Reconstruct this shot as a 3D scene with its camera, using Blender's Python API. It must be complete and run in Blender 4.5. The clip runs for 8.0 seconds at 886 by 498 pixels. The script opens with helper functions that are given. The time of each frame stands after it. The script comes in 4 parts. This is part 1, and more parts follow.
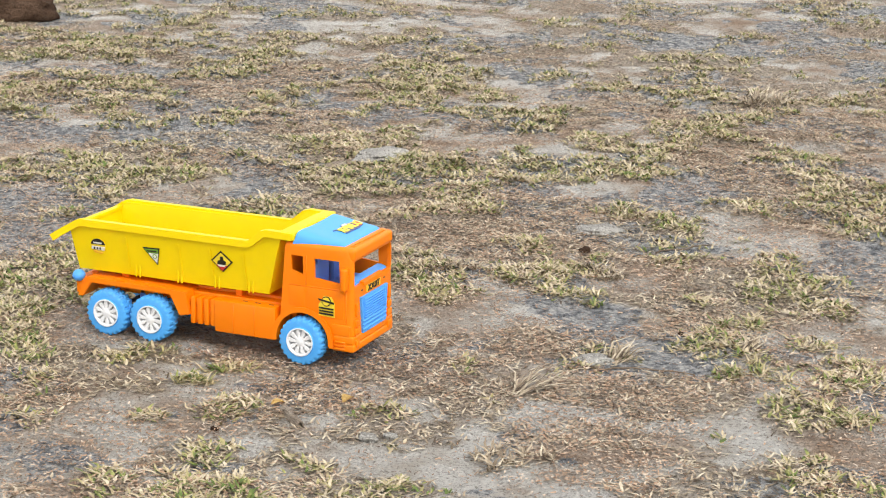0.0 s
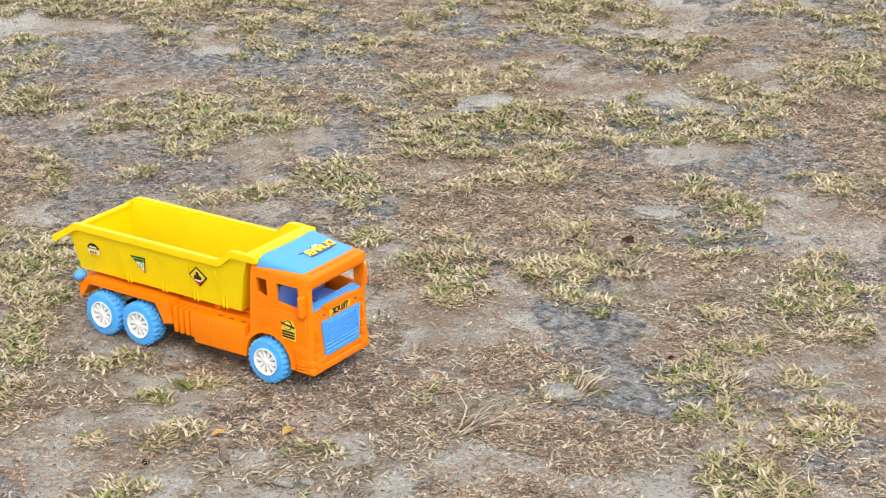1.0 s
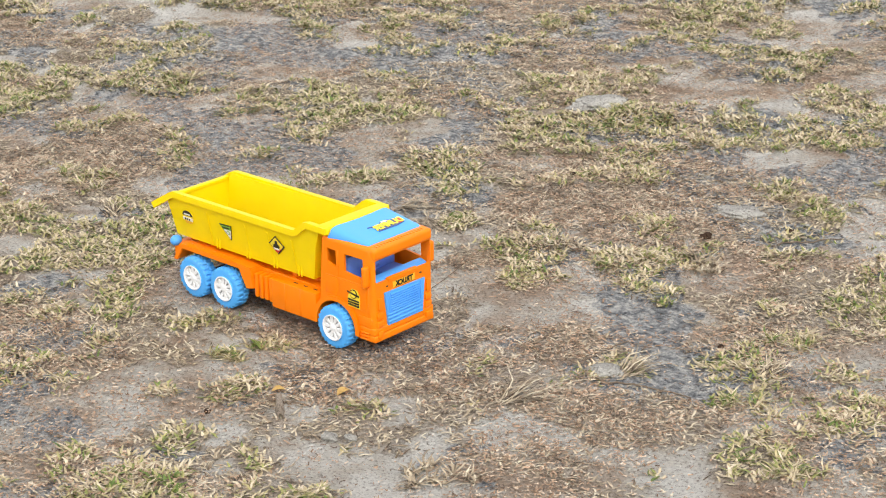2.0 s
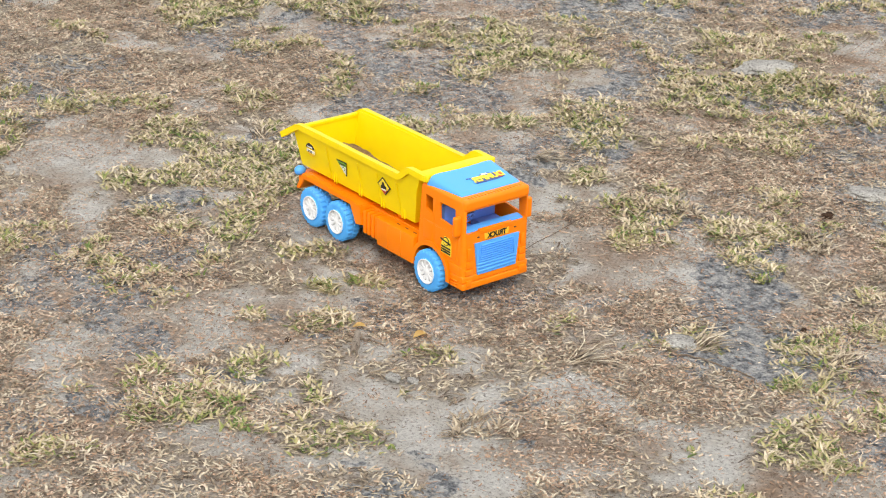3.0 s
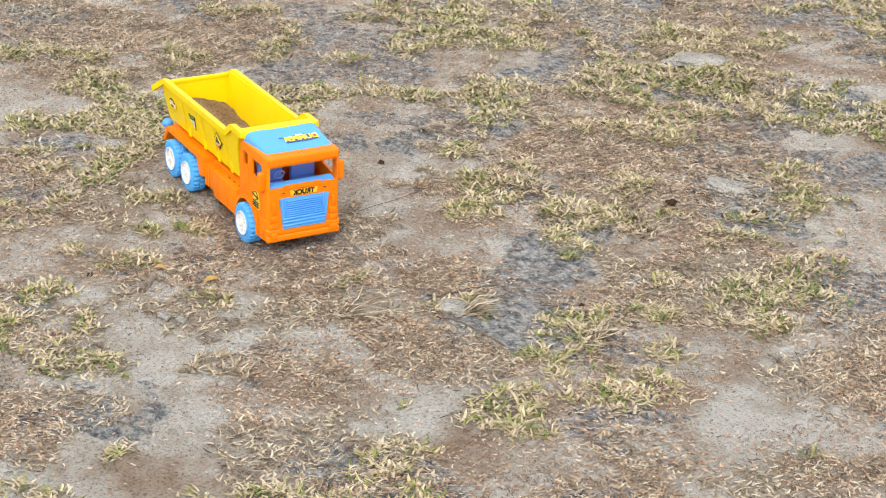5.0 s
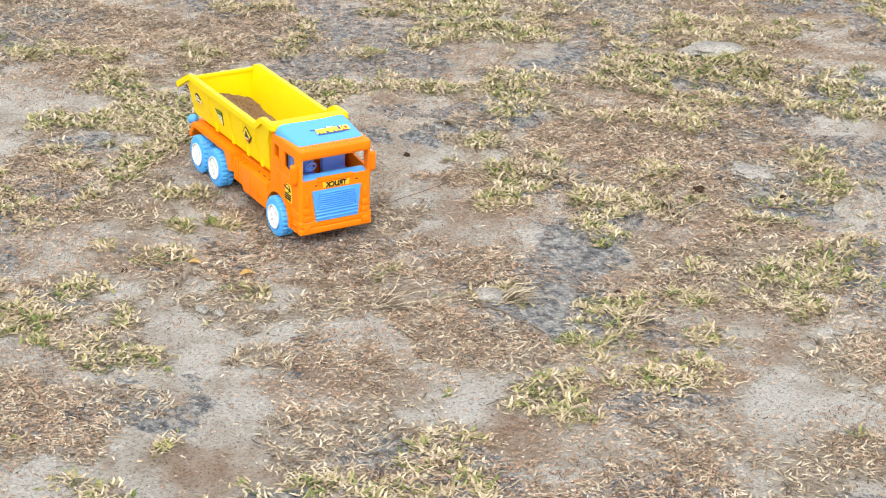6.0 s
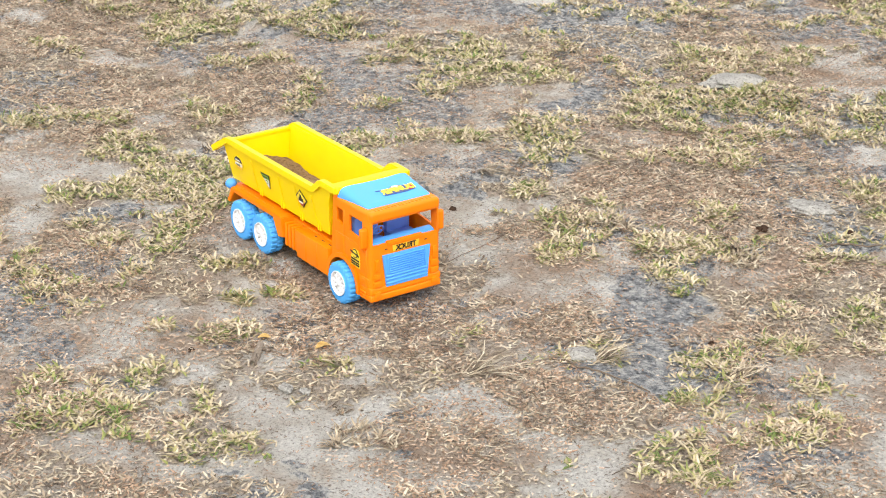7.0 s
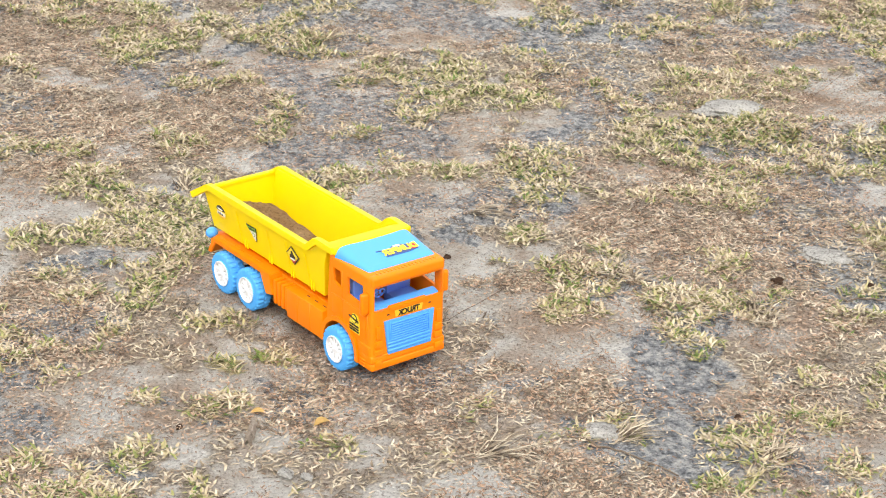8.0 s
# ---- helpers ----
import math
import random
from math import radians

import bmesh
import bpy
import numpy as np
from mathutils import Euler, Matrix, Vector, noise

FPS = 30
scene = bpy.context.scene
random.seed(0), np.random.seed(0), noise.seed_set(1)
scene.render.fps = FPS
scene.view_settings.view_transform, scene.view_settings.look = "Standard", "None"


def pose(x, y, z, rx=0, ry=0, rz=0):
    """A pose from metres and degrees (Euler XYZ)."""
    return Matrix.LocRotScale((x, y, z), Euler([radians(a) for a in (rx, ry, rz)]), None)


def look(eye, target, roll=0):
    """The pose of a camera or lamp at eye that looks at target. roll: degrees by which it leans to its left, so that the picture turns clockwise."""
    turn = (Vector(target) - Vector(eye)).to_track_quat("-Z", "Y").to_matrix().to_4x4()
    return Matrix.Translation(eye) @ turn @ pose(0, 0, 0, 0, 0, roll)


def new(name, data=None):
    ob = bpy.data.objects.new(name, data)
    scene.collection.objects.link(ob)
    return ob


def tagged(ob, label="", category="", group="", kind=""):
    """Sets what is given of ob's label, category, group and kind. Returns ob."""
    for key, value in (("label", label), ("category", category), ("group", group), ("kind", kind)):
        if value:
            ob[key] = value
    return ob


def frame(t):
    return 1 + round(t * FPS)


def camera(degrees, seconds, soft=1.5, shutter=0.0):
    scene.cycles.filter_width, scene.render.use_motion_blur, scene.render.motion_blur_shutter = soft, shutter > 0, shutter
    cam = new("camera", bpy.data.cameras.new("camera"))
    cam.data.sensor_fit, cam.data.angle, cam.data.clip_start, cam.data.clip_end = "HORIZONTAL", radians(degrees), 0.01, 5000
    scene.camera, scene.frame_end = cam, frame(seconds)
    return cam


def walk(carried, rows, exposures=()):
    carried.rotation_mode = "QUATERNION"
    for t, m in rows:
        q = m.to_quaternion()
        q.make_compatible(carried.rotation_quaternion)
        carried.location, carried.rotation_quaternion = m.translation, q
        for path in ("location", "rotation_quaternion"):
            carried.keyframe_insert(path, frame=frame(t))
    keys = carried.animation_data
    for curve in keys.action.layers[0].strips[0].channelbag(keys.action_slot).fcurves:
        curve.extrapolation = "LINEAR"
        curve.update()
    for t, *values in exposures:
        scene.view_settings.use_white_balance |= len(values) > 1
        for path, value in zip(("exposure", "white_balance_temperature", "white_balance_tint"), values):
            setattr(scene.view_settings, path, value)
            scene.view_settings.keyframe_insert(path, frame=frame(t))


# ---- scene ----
# The toy stands at the world's origin, facing +x; the camera goes round its right flank to its front.
cam = camera(25.0, 8.0, soft=1.1)
PATH = [
    (0, (1.296, -2.329, 0.847), (0.548, -0.549, 0.325), 1.0),
    (0.5, (1.737, -1.994, 0.881), (0.641, -0.417, 0.324), -2.4),
    (1, (1.739, -1.943, 1.153), (0.676, -0.415, 0.421), -1.0),
    (1.2, (1.833, -1.949, 1.084), (0.721, -0.445, 0.374), -2.4),
    (2.3, (2.103, -1.908, 1.179), (0.775, -0.611, 0.435), -0.1),
    (2.5, (2.194, -1.839, 1.179), (0.804, -0.622, 0.413), -0.3),
    (3, (2.267, -1.752, 1.251), (0.84, -0.602, 0.451), 1.6),
    (3.5, (2.526, -1.557, 1.17), (1.011, -0.491, 0.418), 2.5),
    (4, (2.69, -1.343, 1.329), (1.141, -0.39, 0.497), 0.3),
    (4.5, (2.773, -1.252, 1.286), (1.187, -0.33, 0.489), 1.5),
    (5, (2.808, -1.23, 1.293), (1.223, -0.323, 0.476), 2.3),
    (6.5, (2.686, -1.384, 1.256), (1.129, -0.418, 0.453), 0.4),
    (7, (2.472, -1.5, 1.25), (0.961, -0.45, 0.466), 0.1),
    (7.5, (2.28, -1.671, 1.234), (0.844, -0.504, 0.475), 3.0),
    (8, (2.188, -1.461, 1.302), (0.744, -0.349, 0.479), 1.3),
]
walk(cam, [(t, look(e, q, r)) for t, e, q, r in PATH], exposures=[(0, 0.62), (5, 0.68), (6.3, 0.86), (8, 0.87)])

# ---- light: a bright overcast day ----
world = bpy.data.worlds.new("world")
scene.world = world
world.use_nodes = True
wn, wl = world.node_tree.nodes, world.node_tree.links
wn.clear()
sky = wn.new("ShaderNodeTexSky")
sky.sky_type = "NISHITA"
sky.sun_disc = False
sky.sun_elevation, sky.sun_rotation = radians(45), radians(137)
sky.dust_density = 4.0
cloud = wn.new("ShaderNodeMix")
cloud.data_type = "RGBA"
cloud.inputs[0].default_value = 0.7
wl.new(sky.outputs[0], cloud.inputs[6])
cloud.inputs[7].default_value = (9.4, 9.2, 8.8, 1)
bg = wn.new("ShaderNodeBackground")
bg.inputs[1].default_value = 0.125
wout = wn.new("ShaderNodeOutputWorld")
wl.new(cloud.outputs[2], bg.inputs[0])
wl.new(bg.outputs[0], wout.inputs[0])
sun = new("sun", bpy.data.lights.new("sun", "SUN"))
sun.data.energy, sun.data.angle, sun.data.color = 1.5, radians(25), (1.0, 0.95, 0.86)
sun.matrix_world = look((3.6, -2.6, 4.6), (0, 0, 0))


# ---- materials ----
def material(name):
    m = bpy.data.materials.new(name)
    m.use_nodes = True
    return m, m.node_tree.nodes, m.node_tree.links, m.node_tree.nodes["Principled BSDF"]


def ramp(nodes, stops):
    r = nodes.new("ShaderNodeValToRGB")
    while len(r.color_ramp.elements) < len(stops):
        r.color_ramp.elements.new(0.5)
    for e, (p, c) in zip(r.color_ramp.elements, stops):
        e.position, e.color = p, (*c, 1)
    return r


def noise_tex(nodes, links, coord, scale, detail=4, rough=0.6):
    n = nodes.new("ShaderNodeTexNoise")
    n.inputs["Scale"].default_value = scale
    n.inputs["Detail"].default_value = detail
    n.inputs["Roughness"].default_value = rough
    links.new(coord, n.inputs["Vector"])
    return n


def mix(nodes, links, fac, a, b, blend="MIX"):
    m = nodes.new("ShaderNodeMix")
    m.data_type, m.blend_type = "RGBA", blend
    for value, socket in ((fac, m.inputs[0]), (a, m.inputs[6]), (b, m.inputs[7])):
        if isinstance(value, (int, float)):
            socket.default_value = value
        elif isinstance(value, tuple):
            socket.default_value = (*value, 1)
        else:
            links.new(value, socket)
    return m.outputs[2]


def plastic(name, colour, rough=0.38, dust=0.25, thin=0.0):
    """Moulded toy plastic: faint mottling, scuffs in the gloss, a film of dust."""
    m, n, l, p = material(name)
    co = n.new("ShaderNodeTexCoord").outputs["Object"]
    big = noise_tex(n, l, co, 30, 5)
    fine = noise_tex(n, l, co, 400, 3)
    shade = tuple(c * 0.86 for c in colour)
    base = mix(n, l, big.outputs[0], shade, colour)
    film = ramp(n, [(0.52, (0, 0, 0)), (0.8, (dust, dust, dust))])
    l.new(noise_tex(n, l, co, 55, 8, 0.7).outputs[0], film.inputs[0])
    base = mix(n, l, film.outputs[0], base, (0.42, 0.36, 0.28))
    l.new(base, p.inputs["Base Color"])
    r = n.new("ShaderNodeMapRange")
    r.inputs[3].default_value, r.inputs[4].default_value = rough - 0.08, rough + 0.2
    l.new(big.outputs[0], r.inputs[0])
    l.new(r.outputs[0], p.inputs["Roughness"])
    b = n.new("ShaderNodeBump")
    b.inputs["Strength"].default_value, b.inputs["Distance"].default_value = 0.12, 0.0006
    l.new(fine.outputs[0], b.inputs["Height"])
    l.new(b.outputs[0], p.inputs["Normal"])
    p.inputs["Specular IOR Level"].default_value = 0.35
    if thin:
        # thin moulded walls let some light through
        t = n.new("ShaderNodeBsdfTranslucent")
        l.new(base, t.inputs["Color"])
        both = n.new("ShaderNodeMixShader")
        both.inputs[0].default_value = thin
        l.new(p.outputs[0], both.inputs[1])
        l.new(t.outputs[0], both.inputs[2])
        l.new(both.outputs[0], n["Material Output"].inputs["Surface"])
    return m


YELLOW = plastic("yellow_plastic", (0.97, 0.76, 0.0), 0.38, 0.04, 0.22)
ORANGE = plastic("orange_plastic", (0.99, 0.245, 0.0), 0.36, 0.03, 0.16)
BLUE = plastic("sky_blue_plastic", (0.085, 0.355, 0.88), 0.42, 0.03)
DUSK = plastic("violet_blue_plastic", (0.15, 0.30, 0.84), 0.45, 0.03)
TYRE = plastic("blue_tyre_plastic", (0.075, 0.37, 0.83), 0.5, 0.15)
WHITE = plastic("white_plastic", (0.74, 0.76, 0.79), 0.38, 0.12)
DARK = plastic("dark_axle_metal", (0.03, 0.035, 0.06), 0.5, 0.3)
INK = plastic("black_print", (0.018, 0.016, 0.014), 0.3, 0.1)
PAPER_Y = plastic("yellow_sticker", (0.85, 0.66, 0.04), 0.28, 0.1)
PAPER_W = plastic("white_sticker", (0.78, 0.78, 0.74), 0.28, 0.1)
PAPER_G = plastic("green_sticker", (0.16, 0.34, 0.04), 0.28, 0.1)
PAPER_R = plastic("red_sticker", (0.55, 0.035, 0.03), 0.28, 0.1)
PAPER_O = plastic("amber_sticker", (0.9, 0.50, 0.03), 0.28, 0.1)
PAPER_N = plastic("navy_sticker", (0.05, 0.09, 0.26), 0.28, 0.1)


def math_node(n, l, op, a, b, clamp=False):
    m = n.new("ShaderNodeMath")
    m.operation, m.use_clamp = op, clamp
    for value, socket in ((a, m.inputs[0]), (b, m.inputs[1])):
        if isinstance(value, (int, float)):
            socket.default_value = value
        else:
            l.new(value, socket)
    return m.outputs[0]


def soil_material(name="dry_soil", crusted=True, stops=None):
    """Bare ground: pale silty sand, pinkish earth, brown humus with painted shade under the grass and rough grey crust,
    with grit.
    """
    m, n, l, p = material(name)
    co = n.new("ShaderNodeTexCoord").outputs["Object"]
    b = noise_tex(n, l, co, 5.5, 8, 0.62)
    g = noise_tex(n, l, co, 210, 5, 0.75)
    rough = noise_tex(n, l, co, 38, 10, 0.78)
    pale = ramp(n, stops or [(0.34, (0.29, 0.215, 0.16)), (0.42, (0.385, 0.325, 0.275)), (0.49, (0.47, 0.445, 0.41)), (0.56, (0.57, 0.56, 0.54))])
    l.new(b.outputs[0], pale.inputs[0])
    base = pale.outputs[0]
    relief = rough.outputs[0]
    if crusted:
        # brown, fibrous earth where the grass grows; its darkest tones paint shade between blades
        roots = n.new("ShaderNodeAttribute")
        roots.attribute_name = "turf"
        edge = math_node(n, l, "ADD", roots.outputs["Fac"], math_node(n, l, "MULTIPLY", math_node(n, l, "SUBTRACT", rough.outputs[0], 0.5), 1.6))
        cover = ramp(n, [(0.25, (0, 0, 0)), (0.75, (0.85, 0.85, 0.85))])
        l.new(edge, cover.inputs[0])
        humus_and_shade = ramp(n, [(0.36, (0.115, 0.09, 0.067)), (0.47, (0.26, 0.21, 0.165)), (0.60, (0.43, 0.37, 0.305))])
        l.new(noise_tex(n, l, co, 150, 6, 0.75).outputs[0], humus_and_shade.inputs[0])
        base = mix(n, l, cover.outputs[0], base, humus_and_shade.outputs[0])
        # grey crust in ragged patches
        crusty = n.new("ShaderNodeAttribute")
        crusty.attribute_name = "crust"
        rag = math_node(n, l, "ADD", crusty.outputs["Fac"], math_node(n, l, "MULTIPLY", math_node(n, l, "SUBTRACT", noise_tex(n, l, co, 22, 9, 0.74).outputs[0], 0.5), 2.6))
        crust = ramp(n, [(0.44, (0, 0, 0)), (0.56, (1, 1, 1))])
        l.new(rag, crust.inputs[0])
        dark = ramp(n, [(0.36, (0.055, 0.062, 0.072)), (0.44, (0.16, 0.172, 0.19)), (0.51, (0.29, 0.30, 0.315)), (0.58, (0.47, 0.47, 0.465))])
        l.new(noise_tex(n, l, co, 62, 9, 0.78).outputs[0], dark.inputs[0])
        base = mix(n, l, crust.outputs[0], base, dark.outputs[0])
    grit = ramp(n, [(0.36, (0.34, 0.30, 0.27)), (0.46, (0.96, 0.96, 0.96)), (0.66, (1.25, 1.23, 1.2))])
    l.new(g.outputs[0], grit.inputs[0])
    base = mix(n, l, 0.9, base, grit.outputs[0], "MULTIPLY")
    l.new(base, p.inputs["Base Color"])
    p.inputs["Roughness"].default_value = 0.95
    p.inputs["Specular IOR Level"].default_value = 0.2
    bump = n.new("ShaderNodeBump")
    bump.inputs["Strength"].default_value, bump.inputs["Distance"].default_value = 1.0, 0.014
    l.new(math_node(n, l, "ADD", relief, math_node(n, l, "MULTIPLY", g.outputs[0], 0.8)), bump.inputs["Height"])
    l.new(bump.outputs[0], p.inputs["Normal"])
    return m


def blade_material(name, stops, rough=0.7, patch=26.0):
    """Blades that differ one by one, and from patch to patch."""
    m, n, l, p = material(name)
    r = ramp(n, stops)
    co = n.new("ShaderNodeTexCoord").outputs["Object"]
    near = n.new("ShaderNodeMapRange")
    for k, v in ((1, 0.3), (2, 0.7), (3, -0.38), (4, 0.38)):
        near.inputs[k].default_value = v
    l.new(noise_tex(n, l, co, patch, 3).outputs[0], near.inputs[0])
    add = n.new("ShaderNodeMath")
    add.operation, add.use_clamp = "ADD", True
    l.new(n.new("ShaderNodeNewGeometry").outputs["Random Per Island"], add.inputs[0])
    l.new(near.outputs[0], add.inputs[1])
    l.new(add.outputs[0], r.inputs[0])
    v = ramp(n, [(0.3, (0.65, 0.65, 0.65)), (0.7, (1.2, 1.2, 1.2))])
    l.new(noise_tex(n, l, co, 120, 3).outputs[0], v.inputs[0])
    l.new(mix(n, l, 1.0, r.outputs[0], v.outputs[0], "MULTIPLY"), p.inputs["Base Color"])
    p.inputs["Roughness"].default_value = rough
    p.inputs["Specular IOR Level"].default_value = 0.35
    return m


SOIL = soil_material()
EARTH = soil_material("brown_earth", False, [(0.36, (0.31, 0.195, 0.115)), (0.48, (0.47, 0.33, 0.215)), (0.58, (0.60, 0.49, 0.38))])
GREEN = blade_material("living_grass", [(0.0, (0.09, 0.135, 0.03)), (0.2, (0.21, 0.225, 0.07)), (0.36, (0.325, 0.29, 0.135)), (0.6, (0.395, 0.325, 0.21)), (1.0, (0.52, 0.45, 0.33))])
# dry_grass: the darkest stops put the shade in the gaps into blade colour
STRAW = blade_material("dry_grass", [(0.0, (0.08, 0.058, 0.04)), (0.25, (0.21, 0.165, 0.115)), (0.6, (0.37, 0.305, 0.22)), (1.0, (0.54, 0.475, 0.365))])
SCRAP = blade_material("plant_scraps", [(0.0, (0.10, 0.066, 0.046)), (0.3, (0.28, 0.175, 0.11)), (0.7, (0.42, 0.29, 0.20)), (1.0, (0.54, 0.45, 0.36))])
PEBBLE = soil_material("pale_stone", False, [(0.34, (0.30, 0.29, 0.28)), (0.5, (0.50, 0.49, 0.47)), (0.62, (0.62, 0.61, 0.58))])
CLOD = soil_material("dark_clod", False, [(0.34, (0.03, 0.018, 0.012)), (0.5, (0.07, 0.04, 0.025)), (0.62, (0.12, 0.075, 0.05))])
BARK = soil_material("dry_bark", False, [(0.36, (0.22, 0.17, 0.13)), (0.48, (0.35, 0.29, 0.235)), (0.6, (0.48, 0.42, 0.36))])
LEAF = plastic("yellow_leaf", (0.66, 0.46, 0.17), 0.6, 0.2)
TWIG = plastic("grey_twig", (0.13, 0.10, 0.075), 0.8, 0.3)
THREAD = plastic("brown_thread", (0.10, 0.06, 0.04), 0.8, 0.1)


# ---- mesh tools ----
def part(name, bm, mat, parent=None, label="", smooth=True, angle=40):
    """Links a bmesh as one mesh object under a thing or a part."""
    me = bpy.data.meshes.new(name)
    bm.normal_update()
    for f in bm.faces:
        f.smooth = smooth
    for e in bm.edges:
        if len(e.link_faces) == 2 and e.calc_face_angle(0) > radians(angle):
            e.smooth = False
    bm.to_mesh(me)
    bm.free()
    for one in mat if isinstance(mat, (list, tuple)) else (mat,):
        me.materials.append(one)
    ob = new(name, me)
    ob.parent = parent
    if label:
        tagged(ob, label)
    return ob


def box(bm, x0, x1, y0, y1, z0, z1, bevel=0.0, seg=2):
    made = bmesh.ops.create_cube(bm, size=1, matrix=Matrix.LocRotScale(((x0 + x1) / 2, (y0 + y1) / 2, (z0 + z1) / 2), None, (x1 - x0, y1 - y0, z1 - z0)))
    if bevel:
        edges = list({e for v in made["verts"] for e in v.link_edges})
        bmesh.ops.bevel(bm, geom=edges, offset=bevel, segments=seg, profile=0.6, affect="EDGES")
    return bm


def prism(bm, profile, y0, y1, y0b=None, y1b=None, axis="y"):
    """A side profile of (x, z) drawn out from y0 to y1; y0b and y1b may be functions of z."""
    lo = [bm.verts.new((x, y0b(z) if y0b else y0, z)) for x, z in profile]
    hi = [bm.verts.new((x, y1b(z) if y1b else y1, z)) for x, z in profile]
    bm.faces.new(lo)
    bm.faces.new(hi[::-1])
    n = len(profile)
    for i in range(n):
        bm.faces.new((lo[i], hi[i], hi[(i + 1) % n], lo[(i + 1) % n]))
    bmesh.ops.recalc_face_normals(bm, faces=bm.faces[:])
    return bm


def tube(bm, r, y0, y1, x, z, seg=32, r2=None):
    """A cylinder along y."""
    m = Matrix.Translation((x, (y0 + y1) / 2, z)) @ Matrix.Rotation(radians(90), 4, "X")
    bmesh.ops.create_cone(bm, cap_ends=True, segments=seg, radius1=r, radius2=r if r2 is None else r2, depth=abs(y1 - y0), matrix=m)
    return bm


def lathe(bm, profile, seg, m):
    """Rings of (radius, along) turned round the local z axis."""
    rings = []
    for r, h in profile:
        rings.append([bm.verts.new(m @ Vector((r * math.cos(2 * math.pi * k / seg), r * math.sin(2 * math.pi * k / seg), h))) for k in range(seg)])
    for a, b in zip(rings, rings[1:]):
        for k in range(seg):
            bm.faces.new((a[k], a[(k + 1) % seg], b[(k + 1) % seg], b[k]))
    return rings


def sweep(bm, path, w, h):
    """A rectangular bar along a path in a plane of constant y; w is its width in y, h its height."""
    rings = []
    for i, (x, y, z) in enumerate(path):
        a, b = Vector(path[max(i - 1, 0)]), Vector(path[min(i + 1, len(path) - 1)])
        d = (b - a).normalized()
        up = Vector((-d.z, 0, d.x))
        c = Vector((x, y, z))
        rings.append([bm.verts.new(c + Vector((0, sy * w / 2, 0)) + up * sz * h / 2) for sy, sz in ((-1, -1), (1, -1), (1, 1), (-1, 1))])
    for a, b in zip(rings, rings[1:]):
        for k in range(4):
            bm.faces.new((a[k], a[(k + 1) % 4], b[(k + 1) % 4], b[k]))
    bm.faces.new(rings[0][::-1])
    bm.faces.new(rings[-1])
    bmesh.ops.recalc_face_normals(bm, faces=bm.faces[:])
    return bm


def carve(bm, cutters):
    """The solid bm with the solids in cutters taken out of it, as a new bmesh."""
    def linked(b):
        me = bpy.data.meshes.new("solid")
        b.to_mesh(me)
        b.free()
        return new("solid", me)
    body, knives = linked(bm), [linked(c) for c in cutters]
    for k in knives:
        mod = body.modifiers.new("cut", "BOOLEAN")
        mod.operation, mod.solver, mod.object = "DIFFERENCE", "EXACT", k
    deps = bpy.context.evaluated_depsgraph_get()
    deps.update()
    me = bpy.data.meshes.new_from_object(body.evaluated_get(deps))
    out = bmesh.new()
    out.from_mesh(me)
    bpy.data.meshes.remove(me)
    for ob in (body, *knives):
        data = ob.data
        bpy.data.objects.remove(ob)
        bpy.data.meshes.remove(data)
    return out


def flat(bm, points, m, lift=0.0):
    """A thin plate with the outline points, laid by m with its face along local +z."""
    top = [bm.verts.new(m @ Vector((x, y, lift + 0.0004))) for x, y in points]
    low = [bm.verts.new(m @ Vector((x, y, lift - 0.0004))) for x, y in points]
    bm.faces.new(top)
    bm.faces.new(low[::-1])
    for i in range(len(points)):
        j = (i + 1) % len(points)
        bm.faces.new((top[i], low[i], low[j], top[j]))
    bmesh.ops.recalc_face_normals(bm, faces=bm.faces[:])
    return bm


def circle(r, n=28, cx=0.0, cy=0.0, sy=1.0, a0=0.0, a1=360.0):
    full = abs(a1 - a0) >= 360
    k = n if full else n + 1
    return [(cx + r * math.cos(radians(a0 + (a1 - a0) * i / n)), cy + sy * r * math.sin(radians(a0 + (a1 - a0) * i / n))) for i in range(k)]


def lettering(name, text, size, width, m, mat, parent, lift=0.0009, mirrored=True):
    """Printed letters, mirrored, centred on m and drawn out to a width."""
    cu = bpy.data.curves.new("letters", "FONT")
    cu.body, cu.size, cu.align_x, cu.align_y, cu.extrude, cu.offset = text, size, "CENTER", "CENTER", 0.0002, size * 0.04
    ob = new("letters", cu)
    deps = bpy.context.evaluated_depsgraph_get()
    deps.update()
    me = bpy.data.meshes.new_from_object(ob.evaluated_get(deps))
    bpy.data.objects.remove(ob)
    bm = bmesh.new()
    bm.from_mesh(me)
    bpy.data.meshes.remove(me)
    xs = [v.co.x for v in bm.verts]
    k = width / (max(xs) - min(xs))
    for v in bm.verts:
        v.co = m @ Vector((v.co.x * k * (-1 if mirrored else 1), v.co.y, v.co.z + lift))
    bmesh.ops.recalc_face_normals(bm, faces=bm.faces[:])
    return part(name, bm, mat, parent, smooth=False)


# ---- ground ----
def lattice(ix, iy, seed):
    v = np.sin(ix * 127.1 + iy * 311.7 + seed * 74.7) * 43758.5453
    return v - np.floor(v)


def value_noise(x, y, seed):
    ix, iy = np.floor(x), np.floor(y)
    fx, fy = x - ix, y - iy
    fx, fy = fx * fx * (3 - 2 * fx), fy * fy * (3 - 2 * fy)
    a, b = lattice(ix, iy, seed), lattice(ix + 1, iy, seed)
    c, d = lattice(ix, iy + 1, seed), lattice(ix + 1, iy + 1, seed)
    return (a * (1 - fx) + b * fx) * (1 - fy) + (c * (1 - fx) + d * fx) * fy


